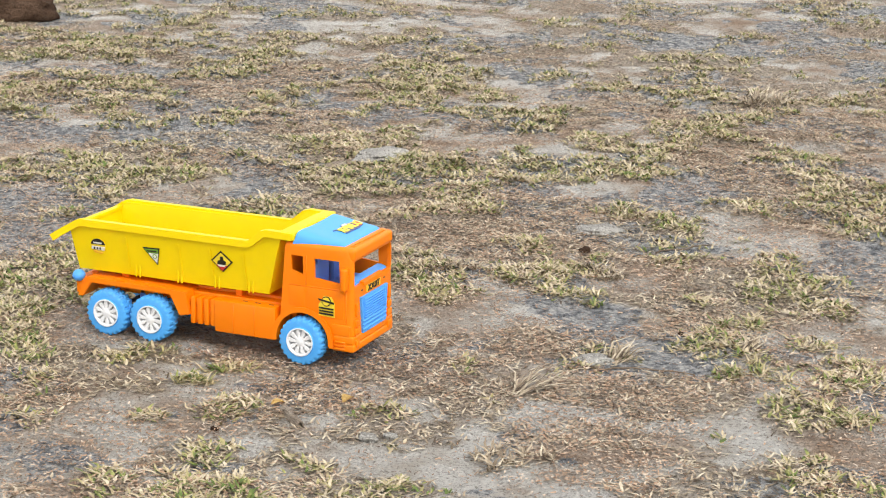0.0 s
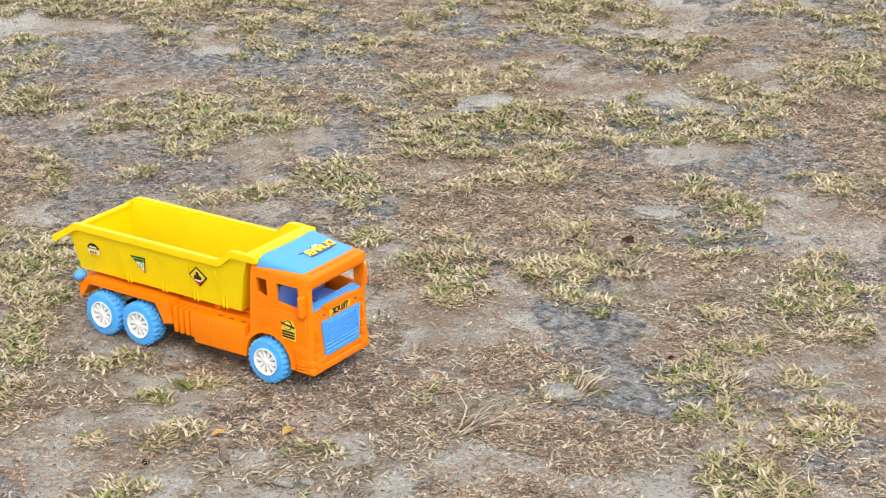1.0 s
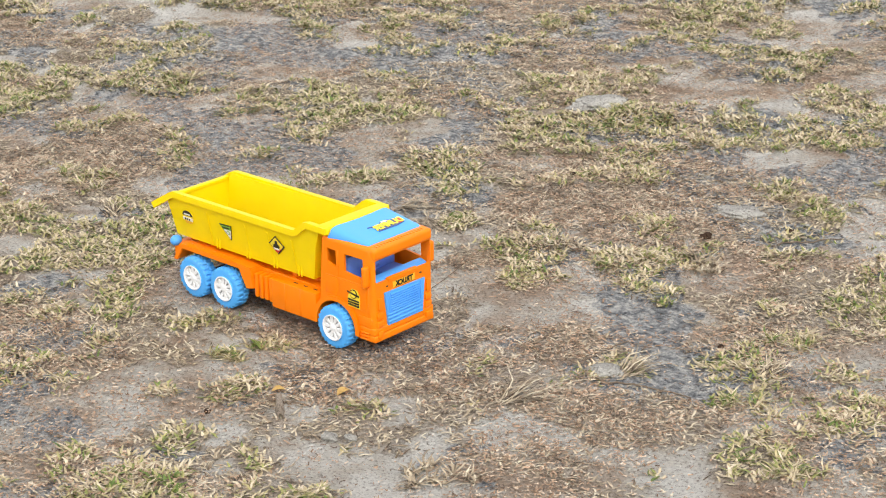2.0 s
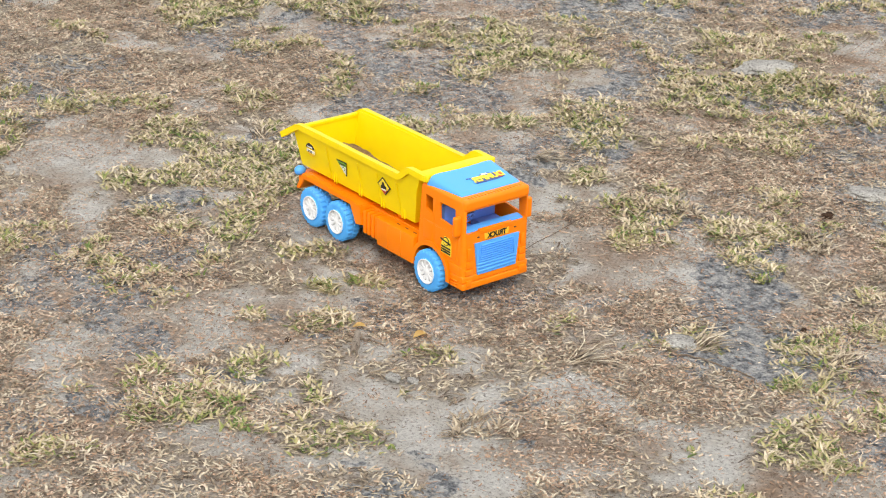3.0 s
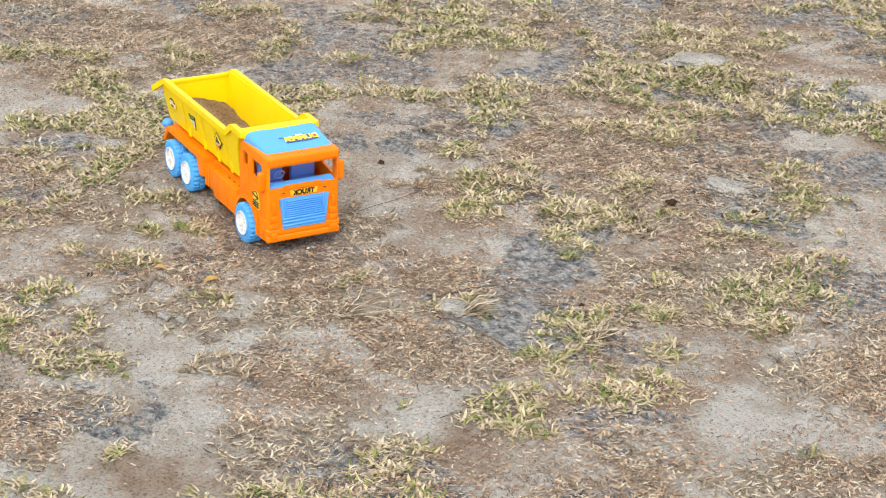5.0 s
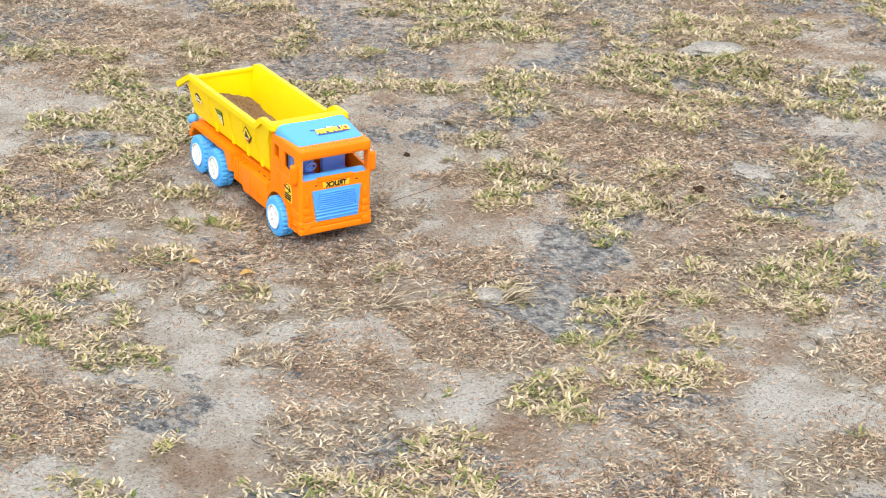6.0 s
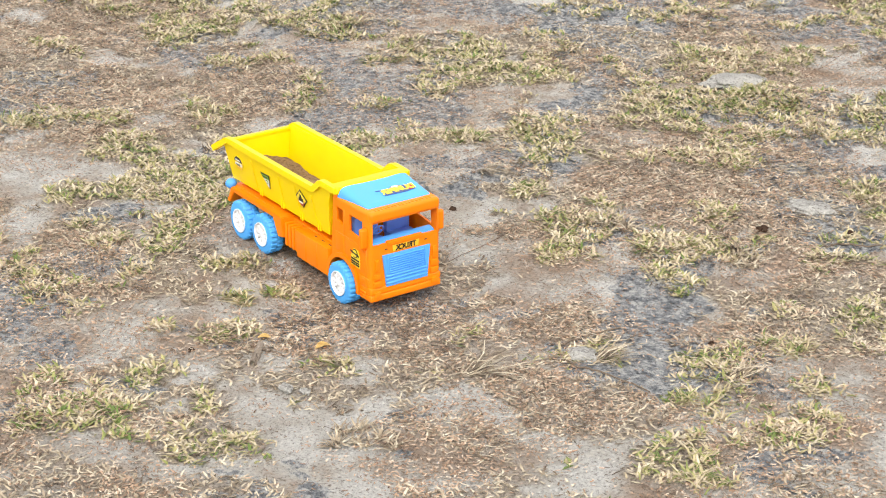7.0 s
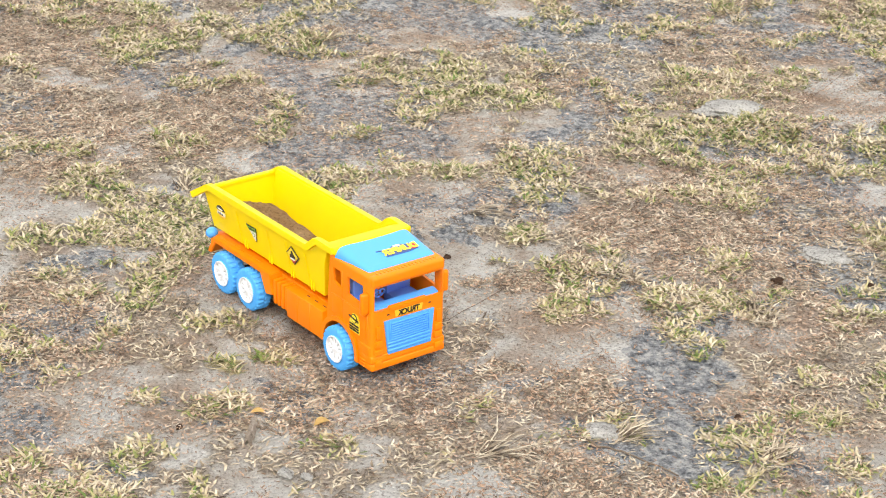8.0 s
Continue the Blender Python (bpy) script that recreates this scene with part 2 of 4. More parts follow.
def fbm(x, y, scale, octaves, seed):
    out, amp, total = 0.0, 1.0, 0.0
    for o in range(octaves):
        out = out + amp * value_noise(x * scale * 2**o + 17.3 * o, y * scale * 2**o - 9.1 * o, seed + o)
        total += amp
        amp *= 0.55
    return out / total


def bare(x, y):
    """Where the ground is trodden bare: a sandy track that begins in front of the toy."""
    wob = 0.9 * (fbm(x, y, 1.9, 4, 31) - 0.5)
    ahead = 1 / (1 + np.exp(-(x - 0.24 + 0.5 * wob) / 0.09))
    beside = 1 / (1 + np.exp(-(0.35 - y + wob) / 0.12))
    return 0.18 * ahead + 0.42 * ahead * beside


def beside_toy(x, y):
    """A worn grassy patch along the toy's right flank."""
    return np.exp(-(((x + 0.04) / 0.26) ** 2) - ((y + 0.12) / 0.16) ** 2)


def warped(x, y, scale, octaves, seed):
    """Noise with ragged, drawn-out outlines."""
    wx, wy = fbm(x, y, scale * 1.6, 3, seed + 40) - 0.5, fbm(x, y, scale * 1.6, 3, seed + 60) - 0.5
    return fbm(x + 0.35 / scale * wx, y + 0.35 / scale * wy, scale, octaves, seed)


def tuft_field(x, y):
    """Where living grass grows, in small clumps close together."""
    patch = warped(x, y, 4.8, 4, 51) + 0.7 * (fbm(x, y, 15.0, 2, 57) - 0.5) + 0.07 * beside_toy(x, y)
    return np.clip((patch - 0.56 - 0.13 * bare(x, y)) / 0.07, 0, 1) * (1 - 0.5 * bare(x, y))


def mat_field(x, y):
    """Where dead grass lies matted: round the clumps and in brown stretches of its own."""
    own = warped(x, y, 3.6, 5, 77) + 0.45 * (fbm(x, y, 12.0, 2, 79) - 0.5) + 0.22 * beside_toy(x, y)
    return np.clip((own - 0.455 - 0.07 * bare(x, y)) / 0.09, 0.0, 1) * (1 - 0.3 * bare(x, y))


def crust_field(x, y):
    return np.clip((warped(x, y, 5.6, 4, 23) - 0.515 - 0.09 * bare(x, y)) / 0.11 + 0.52, -0.6, 1.1)


def scrap_field(x, y):
    return np.clip((fbm(x, y, 5.2, 4, 91) - 0.40) / 0.12, 0.10, 1) * (0.55 + 0.45 * np.maximum(bare(x, y), mat_field(x, y)))


def height(x, y):
    """The ground's relief: flat under the toy, uneven by a centimetre or two round it, with turf standing proud."""
    away = np.clip((np.hypot(x / 1.6, y) - 0.14) / 0.5, 0, 1)
    turf = 0.006 * tuft_field(x, y) + 0.003 * mat_field(x, y)
    broken = 0.010 * np.clip(crust_field(x, y), 0, 1) * (fbm(x, y, 30.0, 3, 14) - 0.5)
    return (turf + broken) * away + (fbm(x, y, 1.1, 3, 3) - 0.5) * 0.035 * away**2 + (fbm(x, y, 9.0, 4, 8) - 0.5) * (0.004 + 0.018 * away) - 0.0008


def ground_sheet():
    def axis(a, b):
        near = np.concatenate([np.arange(-4.6, a, 0.028), np.arange(a, b, 0.0085), np.arange(b, 4.6001, 0.028)])
        far = 4.6 * 1.22 ** np.arange(1, 24)
        return np.concatenate([-far[::-1], near, far])
    ax, ay = axis(-1.7, 1.25), axis(-0.9, 2.0)
    gx, gy = np.meshgrid(ax, ay, indexing="ij")
    verts = np.stack([gx, gy, height(gx, gy)], -1).reshape(-1, 3)
    i = np.arange(gx.size).reshape(gx.shape)
    faces = np.stack([i[:-1, :-1], i[1:, :-1], i[1:, 1:], i[:-1, 1:]], -1).reshape(-1, 4)
    ob = quads("ground", verts, faces, SOIL)
    # far out the patches are too small for the sheet's mesh and give way to their average
    close = np.clip((4.6 - np.maximum(np.abs(gx), np.abs(gy))) / 0.8, 0, 1)
    for name, field in (("turf", close * np.maximum(tuft_field(gx, gy), 0.8 * mat_field(gx, gy)) + 0.35 * (1 - close)), ("crust", close * crust_field(gx, gy) + 0.3 * (1 - close))):
        ob.data.attributes.new(name, "FLOAT", "POINT").data.foreach_set("value", np.ascontiguousarray(field, np.float32).ravel())
    return ob


def quads(name, verts, faces, mat):
    me = bpy.data.meshes.new(name)
    me.vertices.add(len(verts))
    me.vertices.foreach_set("co", np.ascontiguousarray(verts, np.float32).ravel())
    k = faces.shape[1]
    me.loops.add(faces.size)
    me.loops.foreach_set("vertex_index", np.ascontiguousarray(faces, np.int32).ravel())
    me.polygons.add(len(faces))
    me.polygons.foreach_set("loop_start", np.arange(0, faces.size, k, dtype=np.int32))
    me.update(calc_edges=True)
    me.validate()
    me.shade_smooth()
    me.materials.append(mat)
    return new(name, me)


ground = tagged(ground_sheet(), "dry silty ground with grey crust and pinkish sand", "ground", kind="structure")

rng = np.random.default_rng(7)


def blades(name, x, y, length, width, lean, mat, spread, droop=0.45):
    """Bent blades of grass, three quads long, one after another from their roots."""
    n = len(x)
    turn = rng.uniform(0, 2 * np.pi, n) if spread is None else spread
    d = np.stack([np.cos(turn), np.sin(turn)], -1)
    side = np.stack([-d[:, 1], d[:, 0], np.zeros(n)], -1)
    z0 = height(x, y) - 0.001
    root = np.stack([x, y, z0], -1)
    rows, kink = [], rng.normal(0, 0.22, n) * length
    for s, w in ((0.0, 0.85), (0.5, 1.0), (1.0, 0.2)):
        out = length * s * np.sin(lean) + length * droop * s * s * np.cos(lean) * 0.6
        up = length * (s * np.cos(lean) - droop * s * s * 0.75 * np.cos(lean)) + 0.0015
        c = root + np.stack([d[:, 0] * out, d[:, 1] * out, np.maximum(up, 0.001)], -1)
        c = c + side * (kink * (s * s - 0.75 * s) * 2)[:, None]
        twist = side * (width * w / 2)[:, None]
        rows += [c - twist, c + twist]
    verts = np.stack(rows, 1).reshape(-1, 3)
    base = (np.arange(n) * 6)[:, None, None]
    faces = (base + np.array([[0, 1, 3, 2], [2, 3, 5, 4]])[None]).reshape(-1, 4)
    return quads(name, verts, faces, mat)


def litter(name, x, y, length, width, mat):
    """Dead bits lying flat, each a slightly bent strip."""
    n = len(x)
    turn = rng.uniform(0, 2 * np.pi, n)
    d = np.stack([np.cos(turn), np.sin(turn), rng.normal(0, 0.12, n)], -1)
    side = np.stack([-d[:, 1], d[:, 0], rng.normal(0, 0.3, n)], -1)
    c = np.stack([x, y, height(x, y) + rng.uniform(0.001, 0.005, n)], -1)
    rows = []
    for s, w in ((-0.5, 1.0), (0.5, 0.6)):
        mid = c + d * (length * s)[:, None]
        rows += [mid - side * (width * w / 2)[:, None], mid + side * (width * w / 2)[:, None]]
    verts = np.stack(rows, 1).reshape(-1, 3)
    faces = (np.arange(n) * 4)[:, None] + np.array([[0, 1, 3, 2]])
    return quads(name, verts, faces, mat)


def scatter(n, keep):
    """Random places thinned by keep(x, y): most round the toy, some in the field behind it, a few all round."""
    def spots(k, x0, x1, y0, y1):
        ragged = np.abs(rng.normal(0, 0.30, (2, k))) * rng.choice([-1, 1], (2, k)) * (rng.uniform(0, 1, (2, k)) < 0.5)
        return rng.uniform(x0, x1, k) + ragged[0], rng.uniform(y0, y1, k) + ragged[1]
    every = [spots(int(n * 0.74), -1.95, 1.40, -1.05, 2.15), spots(int(n * 0.18), -2.7, 0.9, 2.1, 4.6), spots(int(n * 0.08), -4.5, 4.0, -4.0, 5.5)]
    x, y = (np.concatenate(two) for two in zip(*every))
    ok = rng.uniform(0, 1, len(x)) < keep(x, y)
    return x[ok], y[ok]


def clear_of_toy(x, y):
    return ~((np.abs(x) < 0.23) & (np.abs(y) < 0.082))


def tufts(tx, ty, per, spread, low, high, wide):
    """Creeping grass: short curved blades that fan out from roots close together."""
    bx = np.repeat(tx, per) + rng.normal(0, spread, len(tx) * per)
    by = np.repeat(ty, per) + rng.normal(0, spread, len(ty) * per)
    keep = clear_of_toy(bx, by)
    tall = np.repeat(rng.uniform(0.6, 1.3, len(tx)), per) * rng.uniform(low, high, len(bx))
    lean = radians(1) * rng.uniform(28, 80, len(bx))
    return bx[keep], by[keep], tall[keep], (wide * rng.uniform(0.6, 1.2, len(bx)))[keep], lean[keep]


near = tufts(*scatter(56000, tuft_field), 12, 0.008, 0.007, 0.0165, 0.0039)
far_r, wild = rng.uniform(5.5, 14.0, 9000), rng.uniform(radians(85), radians(160), 9000)
fx, fy = 1.05 + far_r * np.cos(wild), -0.55 + far_r * np.sin(wild)
ok = rng.uniform(0, 1, 9000) < np.clip(tuft_field(fx, fy) + 0.1, 0, 1)
far = tufts(fx[ok], fy[ok], 10, 0.03, 0.02, 0.045, 0.006)
every = [np.concatenate(two) for two in zip(near, far)]
green = blades("grass", *every, GREEN, None)
tagged(green, "low olive green and yellowing grass in clumps", "grass", kind="stuff")

dx, dy = scatter(400000, lambda x, y: np.maximum(mat_field(x, y), 0.45 * tuft_field(x, y)) * clear_of_toy(x, y))
dead = blades("dead_grass", dx, dy, rng.uniform(0.006, 0.016, len(dx)), rng.uniform(0.0014, 0.0036, len(dx)), radians(1) * rng.uniform(58, 89, len(dx)), STRAW, None)
tagged(dead, "dry straw coloured grass lying matted", "dry grass", kind="stuff")

lx, ly = scatter(900000, scrap_field)
bits = litter("plant_litter", lx, ly, rng.uniform(0.002, 0.008, len(lx)), rng.uniform(0.0010, 0.0024, len(lx)), SCRAP)
tagged(bits, "brown and tan scraps of dead grass on soil", "plant litter", kind="stuff")


# ---- the toy ----
R, HALF = 0.0325, 0.073


def tyre_mesh():
    """One moulded ring: two rows of square lugs, set half a step apart."""
    bm = bmesh.new()
    w, seg, lug = 0.026, 144, 0.0018
    prof = [(0.0192, 0.0, 0), (0.0204, 0.0014, 0), (0.0283, 0.0008, 0), (0.0300, 0.0022, 1), (0.0307, 0.0040, 1), (0.0307, 0.0115, 1), (0.0305, 0.0125, 0), (0.0305, 0.0135, 0), (0.0307, 0.0145, 2), (0.0307, w - 0.0040, 2), (0.0300, w - 0.0022, 2), (0.0285, w - 0.0010, 0), (0.0192, w, 0)]
    rings = []
    for r, h, row in prof:
        ring = []
        for k in range(seg):
            up = row and (k + (3 if row == 2 else 0)) % 6 < 3
            q = r + (lug if up else 0)
            ring.append(bm.verts.new((q * math.cos(2 * math.pi * k / seg), q * math.sin(2 * math.pi * k / seg), h)))
        rings.append(ring)
    for a, b in zip(rings, rings[1:] + rings[:1]):
        for k in range(seg):
            bm.faces.new((a[k], a[(k + 1) % seg], b[(k + 1) % seg], b[k]))
    bmesh.ops.recalc_face_normals(bm, faces=bm.faces[:])
    return bm


def rim_mesh():
    bm = bmesh.new()
    lathe(bm, [(0.0193, 0.0005), (0.0195, -0.0010), (0.0180, -0.0012), (0.0168, 0.0012), (0.0162, 0.0085), (0.0001, 0.0085)], 48, Matrix())
    lathe(bm, [(0.0001, -0.0004), (0.0030, -0.0004), (0.0056, 0.0008), (0.0064, 0.0085)], 24, Matrix())
    for k in range(10):
        a = 2 * math.pi * k / 10
        for r, w, l in ((0.0080, 0.0040, 0.0062), (0.0134, 0.0056, 0.0070)):
            m = Matrix.Rotation(a, 4, "Z") @ Matrix.LocRotScale((r, 0, 0.0028), None, (l, w, 0.0040))
            made = bmesh.ops.create_cube(bm, size=1, matrix=m)
            bmesh.ops.bevel(bm, geom=list({e for v in made["verts"] for e in v.link_edges}), offset=0.0006, segments=1, affect="EDGES")
    bmesh.ops.recalc_face_normals(bm, faces=bm.faces[:])
    return bm


truck = tagged(new("toy_dump_truck"), "orange and yellow plastic toy dump truck with sky blue wheels", "toy truck")

# chassis
bm = bmesh.new()
box(bm, -0.205, 0.115, -0.030, 0.030, 0.052, 0.078, 0.003)
box(bm, -0.060, 0.115, -0.046, 0.046, 0.060, 0.074, 0.002)
box(bm, -0.214, -0.198, -0.056, 0.056, 0.050, 0.0735, 0.003)
box(bm, 0.030, 0.040, -0.040, 0.040, 0.070, 0.086, 0.002)
box(bm, -0.150, -0.138, -0.040, 0.040, 0.070, 0.086, 0.002)
chassis = part("chassis", bm, ORANGE, truck)
for x in (-0.156, -0.0865, 0.144):
    bm = bmesh.new()
    tube(bm, 0.0028, -0.068, 0.068, x, 0.0325, 14)
    part("axle", bm, DARK, truck)
bm = bmesh.new()
box(bm, -0.128, -0.116, -0.030, 0.030, 0.030, 0.062, 0.003)
part("axle_block", bm, DUSK, truck, "dark blue axle block")

# mudguards over the rear wheels
for s in (-1, 1):
    bm = bmesh.new()
    outer = [(-0.206, 0.050), (-0.190, 0.0785), (-0.058, 0.0785), (-0.032, 0.0765), (-0.026, 0.046), (-0.043, 0.042), (-0.058, 0.0700), (-0.183, 0.0710), (-0.197, 0.050)]
    prism(bm, outer, s * 0.028, s * 0.0665)
    bmesh.ops.bevel(bm, geom=[e for e in bm.edges if e.calc_face_angle(0) > 0.6], offset=0.0012, segments=2, affect="EDGES")
    guard = part("mudguard", bm, ORANGE, truck)
    for x in (-0.172, -0.148, -0.124, -0.100, -0.076):
        bm = bmesh.new()
        box(bm, x - 0.006, x + 0.006, s * 0.056 - 0.0012, s * 0.056 + 0.0012, 0.0780, 0.0797, 0.0004, 1)
        part("tread_bar", bm, ORANGE, guard)
    # tail lamp ball
    bm = bmesh.new()
    bmesh.ops.create_uvsphere(bm, u_segments=20, v_segments=12, radius=0.0088, matrix=Matrix.LocRotScale((-0.209, s * 0.056, 0.0762), None, (1, 1.1, 0.95)))
    part("tail_ball", bm, BLUE, truck, "round blue plastic ball")
    # ribbed tank and side box
    bm = bmesh.new()
    box(bm, -0.028, 0.012, min(s * 0.034, s * 0.060), max(s * 0.034, s * 0.060), 0.036, 0.068, 0.003)
    for x in (-0.0235, -0.0130, -0.0025, 0.0075):
        box(bm, x - 0.0036, x + 0.0036, min(s * 0.034, s * 0.064), max(s * 0.034, s * 0.064), 0.033, 0.071, 0.0022)
    part("ribbed_tank", bm, ORANGE, truck)
    bm = bmesh.new()
    box(bm, 0.011, 0.104, min(s * 0.030, s * 0.066), max(s * 0.030, s * 0.066), 0.027, 0.072, 0.0035)
    for x in (0.040, 0.072):
        box(bm, x - 0.001, x + 0.001, min(s * 0.050, s * 0.0668), max(s * 0.050, s * 0.0668), 0.029, 0.070, 0.0005, 1)
    tank = part("side_box", bm, ORANGE, truck)
    # slots not cut: black bars give the shade inside them
    for x in (0.052, 0.072, 0.092):
        bm = bmesh.new()
        box(bm, x - 0.004, x + 0.004, s * 0.054 - 0.001, s * 0.054 + 0.001, 0.0714, 0.0724, 0.0003, 1)
        part("slot_shade", bm, INK, tank, "black bar for the shade in a moulded slot")

# wheels
first = None
for x in (-0.156, -0.0865, 0.144):
    for s in (-1, 1):
        # local z runs inwards from the outer face
        m = Matrix.Translation((x, s * HALF, R)) @ Matrix.Rotation(radians(-90 * s * -1), 4, "X") if s < 0 else Matrix.Translation((x, s * HALF, R)) @ Matrix.Rotation(radians(90), 4, "X")
        m = m @ Matrix.Rotation(random.uniform(0, 6.28), 4, "Z")
        if first is None:
            first = (tyre_mesh(), rim_mesh())
            tyre = part("wheel", first[0], TYRE, truck, "knobbly sky blue tyre with a white spoked rim")
            rim = part("rim", first[1], WHITE, tyre, "white spoked rim", angle=30)
            first = (tyre.data, rim.data)
        else:
            tyre = new("wheel", first[0])
            tyre.parent = truck
            tagged(tyre, "knobbly sky blue tyre with a white spoked rim")
            rim = new("rim", first[1])
            rim.parent = tyre
            tagged(rim, "white spoked rim")
        tyre.matrix_local = m

# dump bed


def wall_y(z):
    return 0.0505 + (0.0622 - 0.0505) * min(max((z - 0.0855) / 0.055, 0), 1)


bm = bmesh.new()
shell = [(-0.2105, 0.0855), (0.087, 0.0855), (0.104, 0.145), (0.113, 0.175), (0.088, 0.175), (0.064, 0.157), (-0.200, 0.157), (-0.2180, 0.1465)]
prism(bm, shell, 0, 0, lambda z: -wall_y(z), wall_y)
hollow = bmesh.new()
prism(hollow, [(-0.2035, 0.0880), (0.081, 0.0880), (0.098, 0.145), (0.107, 0.19), (-0.204, 0.19), (-0.2095, 0.150)], 0, 0, lambda z: -wall_y(z) + 0.0035, lambda z: wall_y(z) - 0.0035)
dip = bmesh.new()
box(dip, -0.25, -0.195, -0.048, 0.048, 0.1500, 0.2)
bm = carve(bm, [hollow, dip])
for s in (-1, 1):
    y = s * 0.0630
    sweep(bm, [(-0.243, y * 1.05, 0.1295), (-0.236, y * 1.03, 0.1345), (-0.203, y, 0.1542), (-0.196, y, 0.1558), (0.062, y, 0.1558), (0.068, y, 0.1585), (0.084, y, 0.1718), (0.091, y, 0.1738), (0.128, y, 0.1730)], 0.0085, 0.0095)
    for x in (-0.118, -0.112, -0.052, -0.046, 0.006, 0.012, 0.058, 0.064):
        box(bm, x - 0.0012, x + 0.0012, min(s * 0.0512, s * 0.0540), max(s * 0.0512, s * 0.0540), 0.0842, 0.108, 0.0008, 1)
box(bm, 0.110, 0.1305, -0.0650, 0.0650, 0.1665, 0.1785, 0.0034, 3)
box(bm, -0.2165, -0.2075, -0.062, 0.062, 0.1450, 0.1510, 0.0015)
bed = part("dump_bed", bm, YELLOW, truck, "bright yellow plastic tipping bed", angle=32)


def side_sheet(x, z, lift=0.0006):
    """A place on the bed's sloping side, local x to the front and local y up."""
    t = math.atan2(0.0118, 0.055)
    return Matrix.Translation((x, -wall_y(z) - lift, z)) @ Matrix.Rotation(radians(90) + t, 4, "X")


# faint upright ribs on the side
for x in (-0.1285, -0.0455, 0.0035, 0.0535):
    part("rib", flat(bmesh.new(), [(-0.0018, -0.027), (0.0018, -0.027), (0.0014, 0.029), (-0.0014, 0.029)], side_sheet(x, 0.1130, 0.0), 0.0003), YELLOW, bed)

# round, triangular and diamond stickers
m = side_sheet(-0.1735, 0.1220)
bm = bmesh.new()
disc = part("round_sticker", flat(bm, circle(0.0115, sy=0.95, cy=0.0015), m), PAPER_Y, bed, "round sticker with black and white print")
part("print", flat(bmesh.new(), circle(0.0118, cy=0.001, a0=15, a1=165) , m, 0.0009), INK, disc)
part("print", flat(bmesh.new(), [(-0.010, 0.001), (-0.0115, -0.0035), (0.009, -0.0045), (0.0105, 0.001)], m, 0.0012), PAPER_W, disc)
for x in (-0.006, -0.0015, 0.003):
    part("print", flat(bmesh.new(), [(x - 0.001, 0.0), (x - 0.001, -0.0035), (x + 0.0012, -0.0035), (x + 0.0012, 0.0)], m, 0.0016), INK, disc)
part("print", flat(bmesh.new(), [(-0.007, 0.0075), (-0.006, 0.0055), (0.006, 0.0055), (0.007, 0.0075)], m, 0.0014), PAPER_W, disc)
part("print", flat(bmesh.new(), [(-0.0095, -0.0055), (-0.006, -0.0095), (0.004, -0.0098), (0.008, -0.0075), (0.004, -0.0075)], m, 0.0009), PAPER_O, disc)

m = side_sheet(-0.0880, 0.1215)
tri = part("triangle_sticker", flat(bmesh.new(), [(-0.0145, 0.0095), (0.0125, 0.0105), (0.0065, -0.0155)], m), INK, bed, "green and white triangular sticker with a black edge")
part("print", flat(bmesh.new(), [(-0.0115, 0.0078), (0.0107, 0.0086), (0.0100, 0.0030), (-0.0065, 0.0026)], m, 0.0009), PAPER_G, tri)
part("print", flat(bmesh.new(), [(-0.0055, 0.0018), (0.0098, 0.0022), (0.0062, -0.0125)], m, 0.0009), PAPER_W, tri)
part("print", flat(bmesh.new(), circle(0.0034, 18, 0.0042, -0.002), m, 0.0014), PAPER_G, tri)
part("print", flat(bmesh.new(), circle(0.0022, 18, 0.0044, -0.002), m, 0.0019), PAPER_W, tri)
part("print", flat(bmesh.new(), [(-0.0075, 0.0062), (0.008, 0.0068), (0.008, 0.0050), (-0.0065, 0.0045)], m, 0.0014), INK, tri)

m = side_sheet(0.0205, 0.1245)
dia = part("diamond_sticker", flat(bmesh.new(), [(-0.0165, 0.001), (0.0, 0.0165), (0.0165, 0.001), (0.0, -0.0155)], m), INK, bed, "yellow and red diamond warning sticker with a black digger")
part("print", flat(bmesh.new(), [(-0.0135, 0.001), (0.0, 0.0138), (0.0135, 0.001), (0.0, -0.0128)], m, 0.0009), PAPER_Y, dia)
part("print", flat(bmesh.new(), [(-0.0085, -0.0045), (0.0085, -0.0045), (0.0, -0.0126)], m, 0.0014), PAPER_R, dia)
part("print", flat(bmesh.new(), [(-0.007, -0.0035), (-0.0055, 0.002), (-0.002, 0.003), (-0.001, 0.0085), (0.003, 0.009), (0.0035, 0.003), (0.007, 0.0015), (0.006, -0.0035)], m, 0.0014), INK, dia)
part("print", flat(bmesh.new(), [(-0.006, -0.0038), (0.006, -0.0038), (0.0048, -0.0062), (-0.0048, -0.0062)], m, 0.0019), PAPER_W, dia)

# cab: a hollow shell with open windows
bm = bmesh.new()
side = [(0.107, 0.026), (0.1180, 0.1665), (0.2110, 0.1660), (0.2165, 0.1500), (0.2165, 0.026)]
prism(bm, side, -0.0622, 0.0622)
outline = [e for e in bm.edges if abs(e.verts[0].co.y - e.verts[1].co.y) < 1e-6 and max(v.co.z for v in e.verts) > 0.03 and max(v.co.x for v in e.verts) > 0.12]
across = [e for e in bm.edges if abs(e.verts[0].co.y - e.verts[1].co.y) > 0.1 and e.verts[0].co.z > 0.14]
bmesh.ops.bevel(bm, geom=outline + across, offset=0.0062, segments=4, profile=0.5, affect="EDGES", clamp_overlap=True)
cut = [bmesh.new() for _ in range(8)]
box(cut[0], 0.122, 0.2105, -0.0585, 0.0585, 0.032, 0.162)
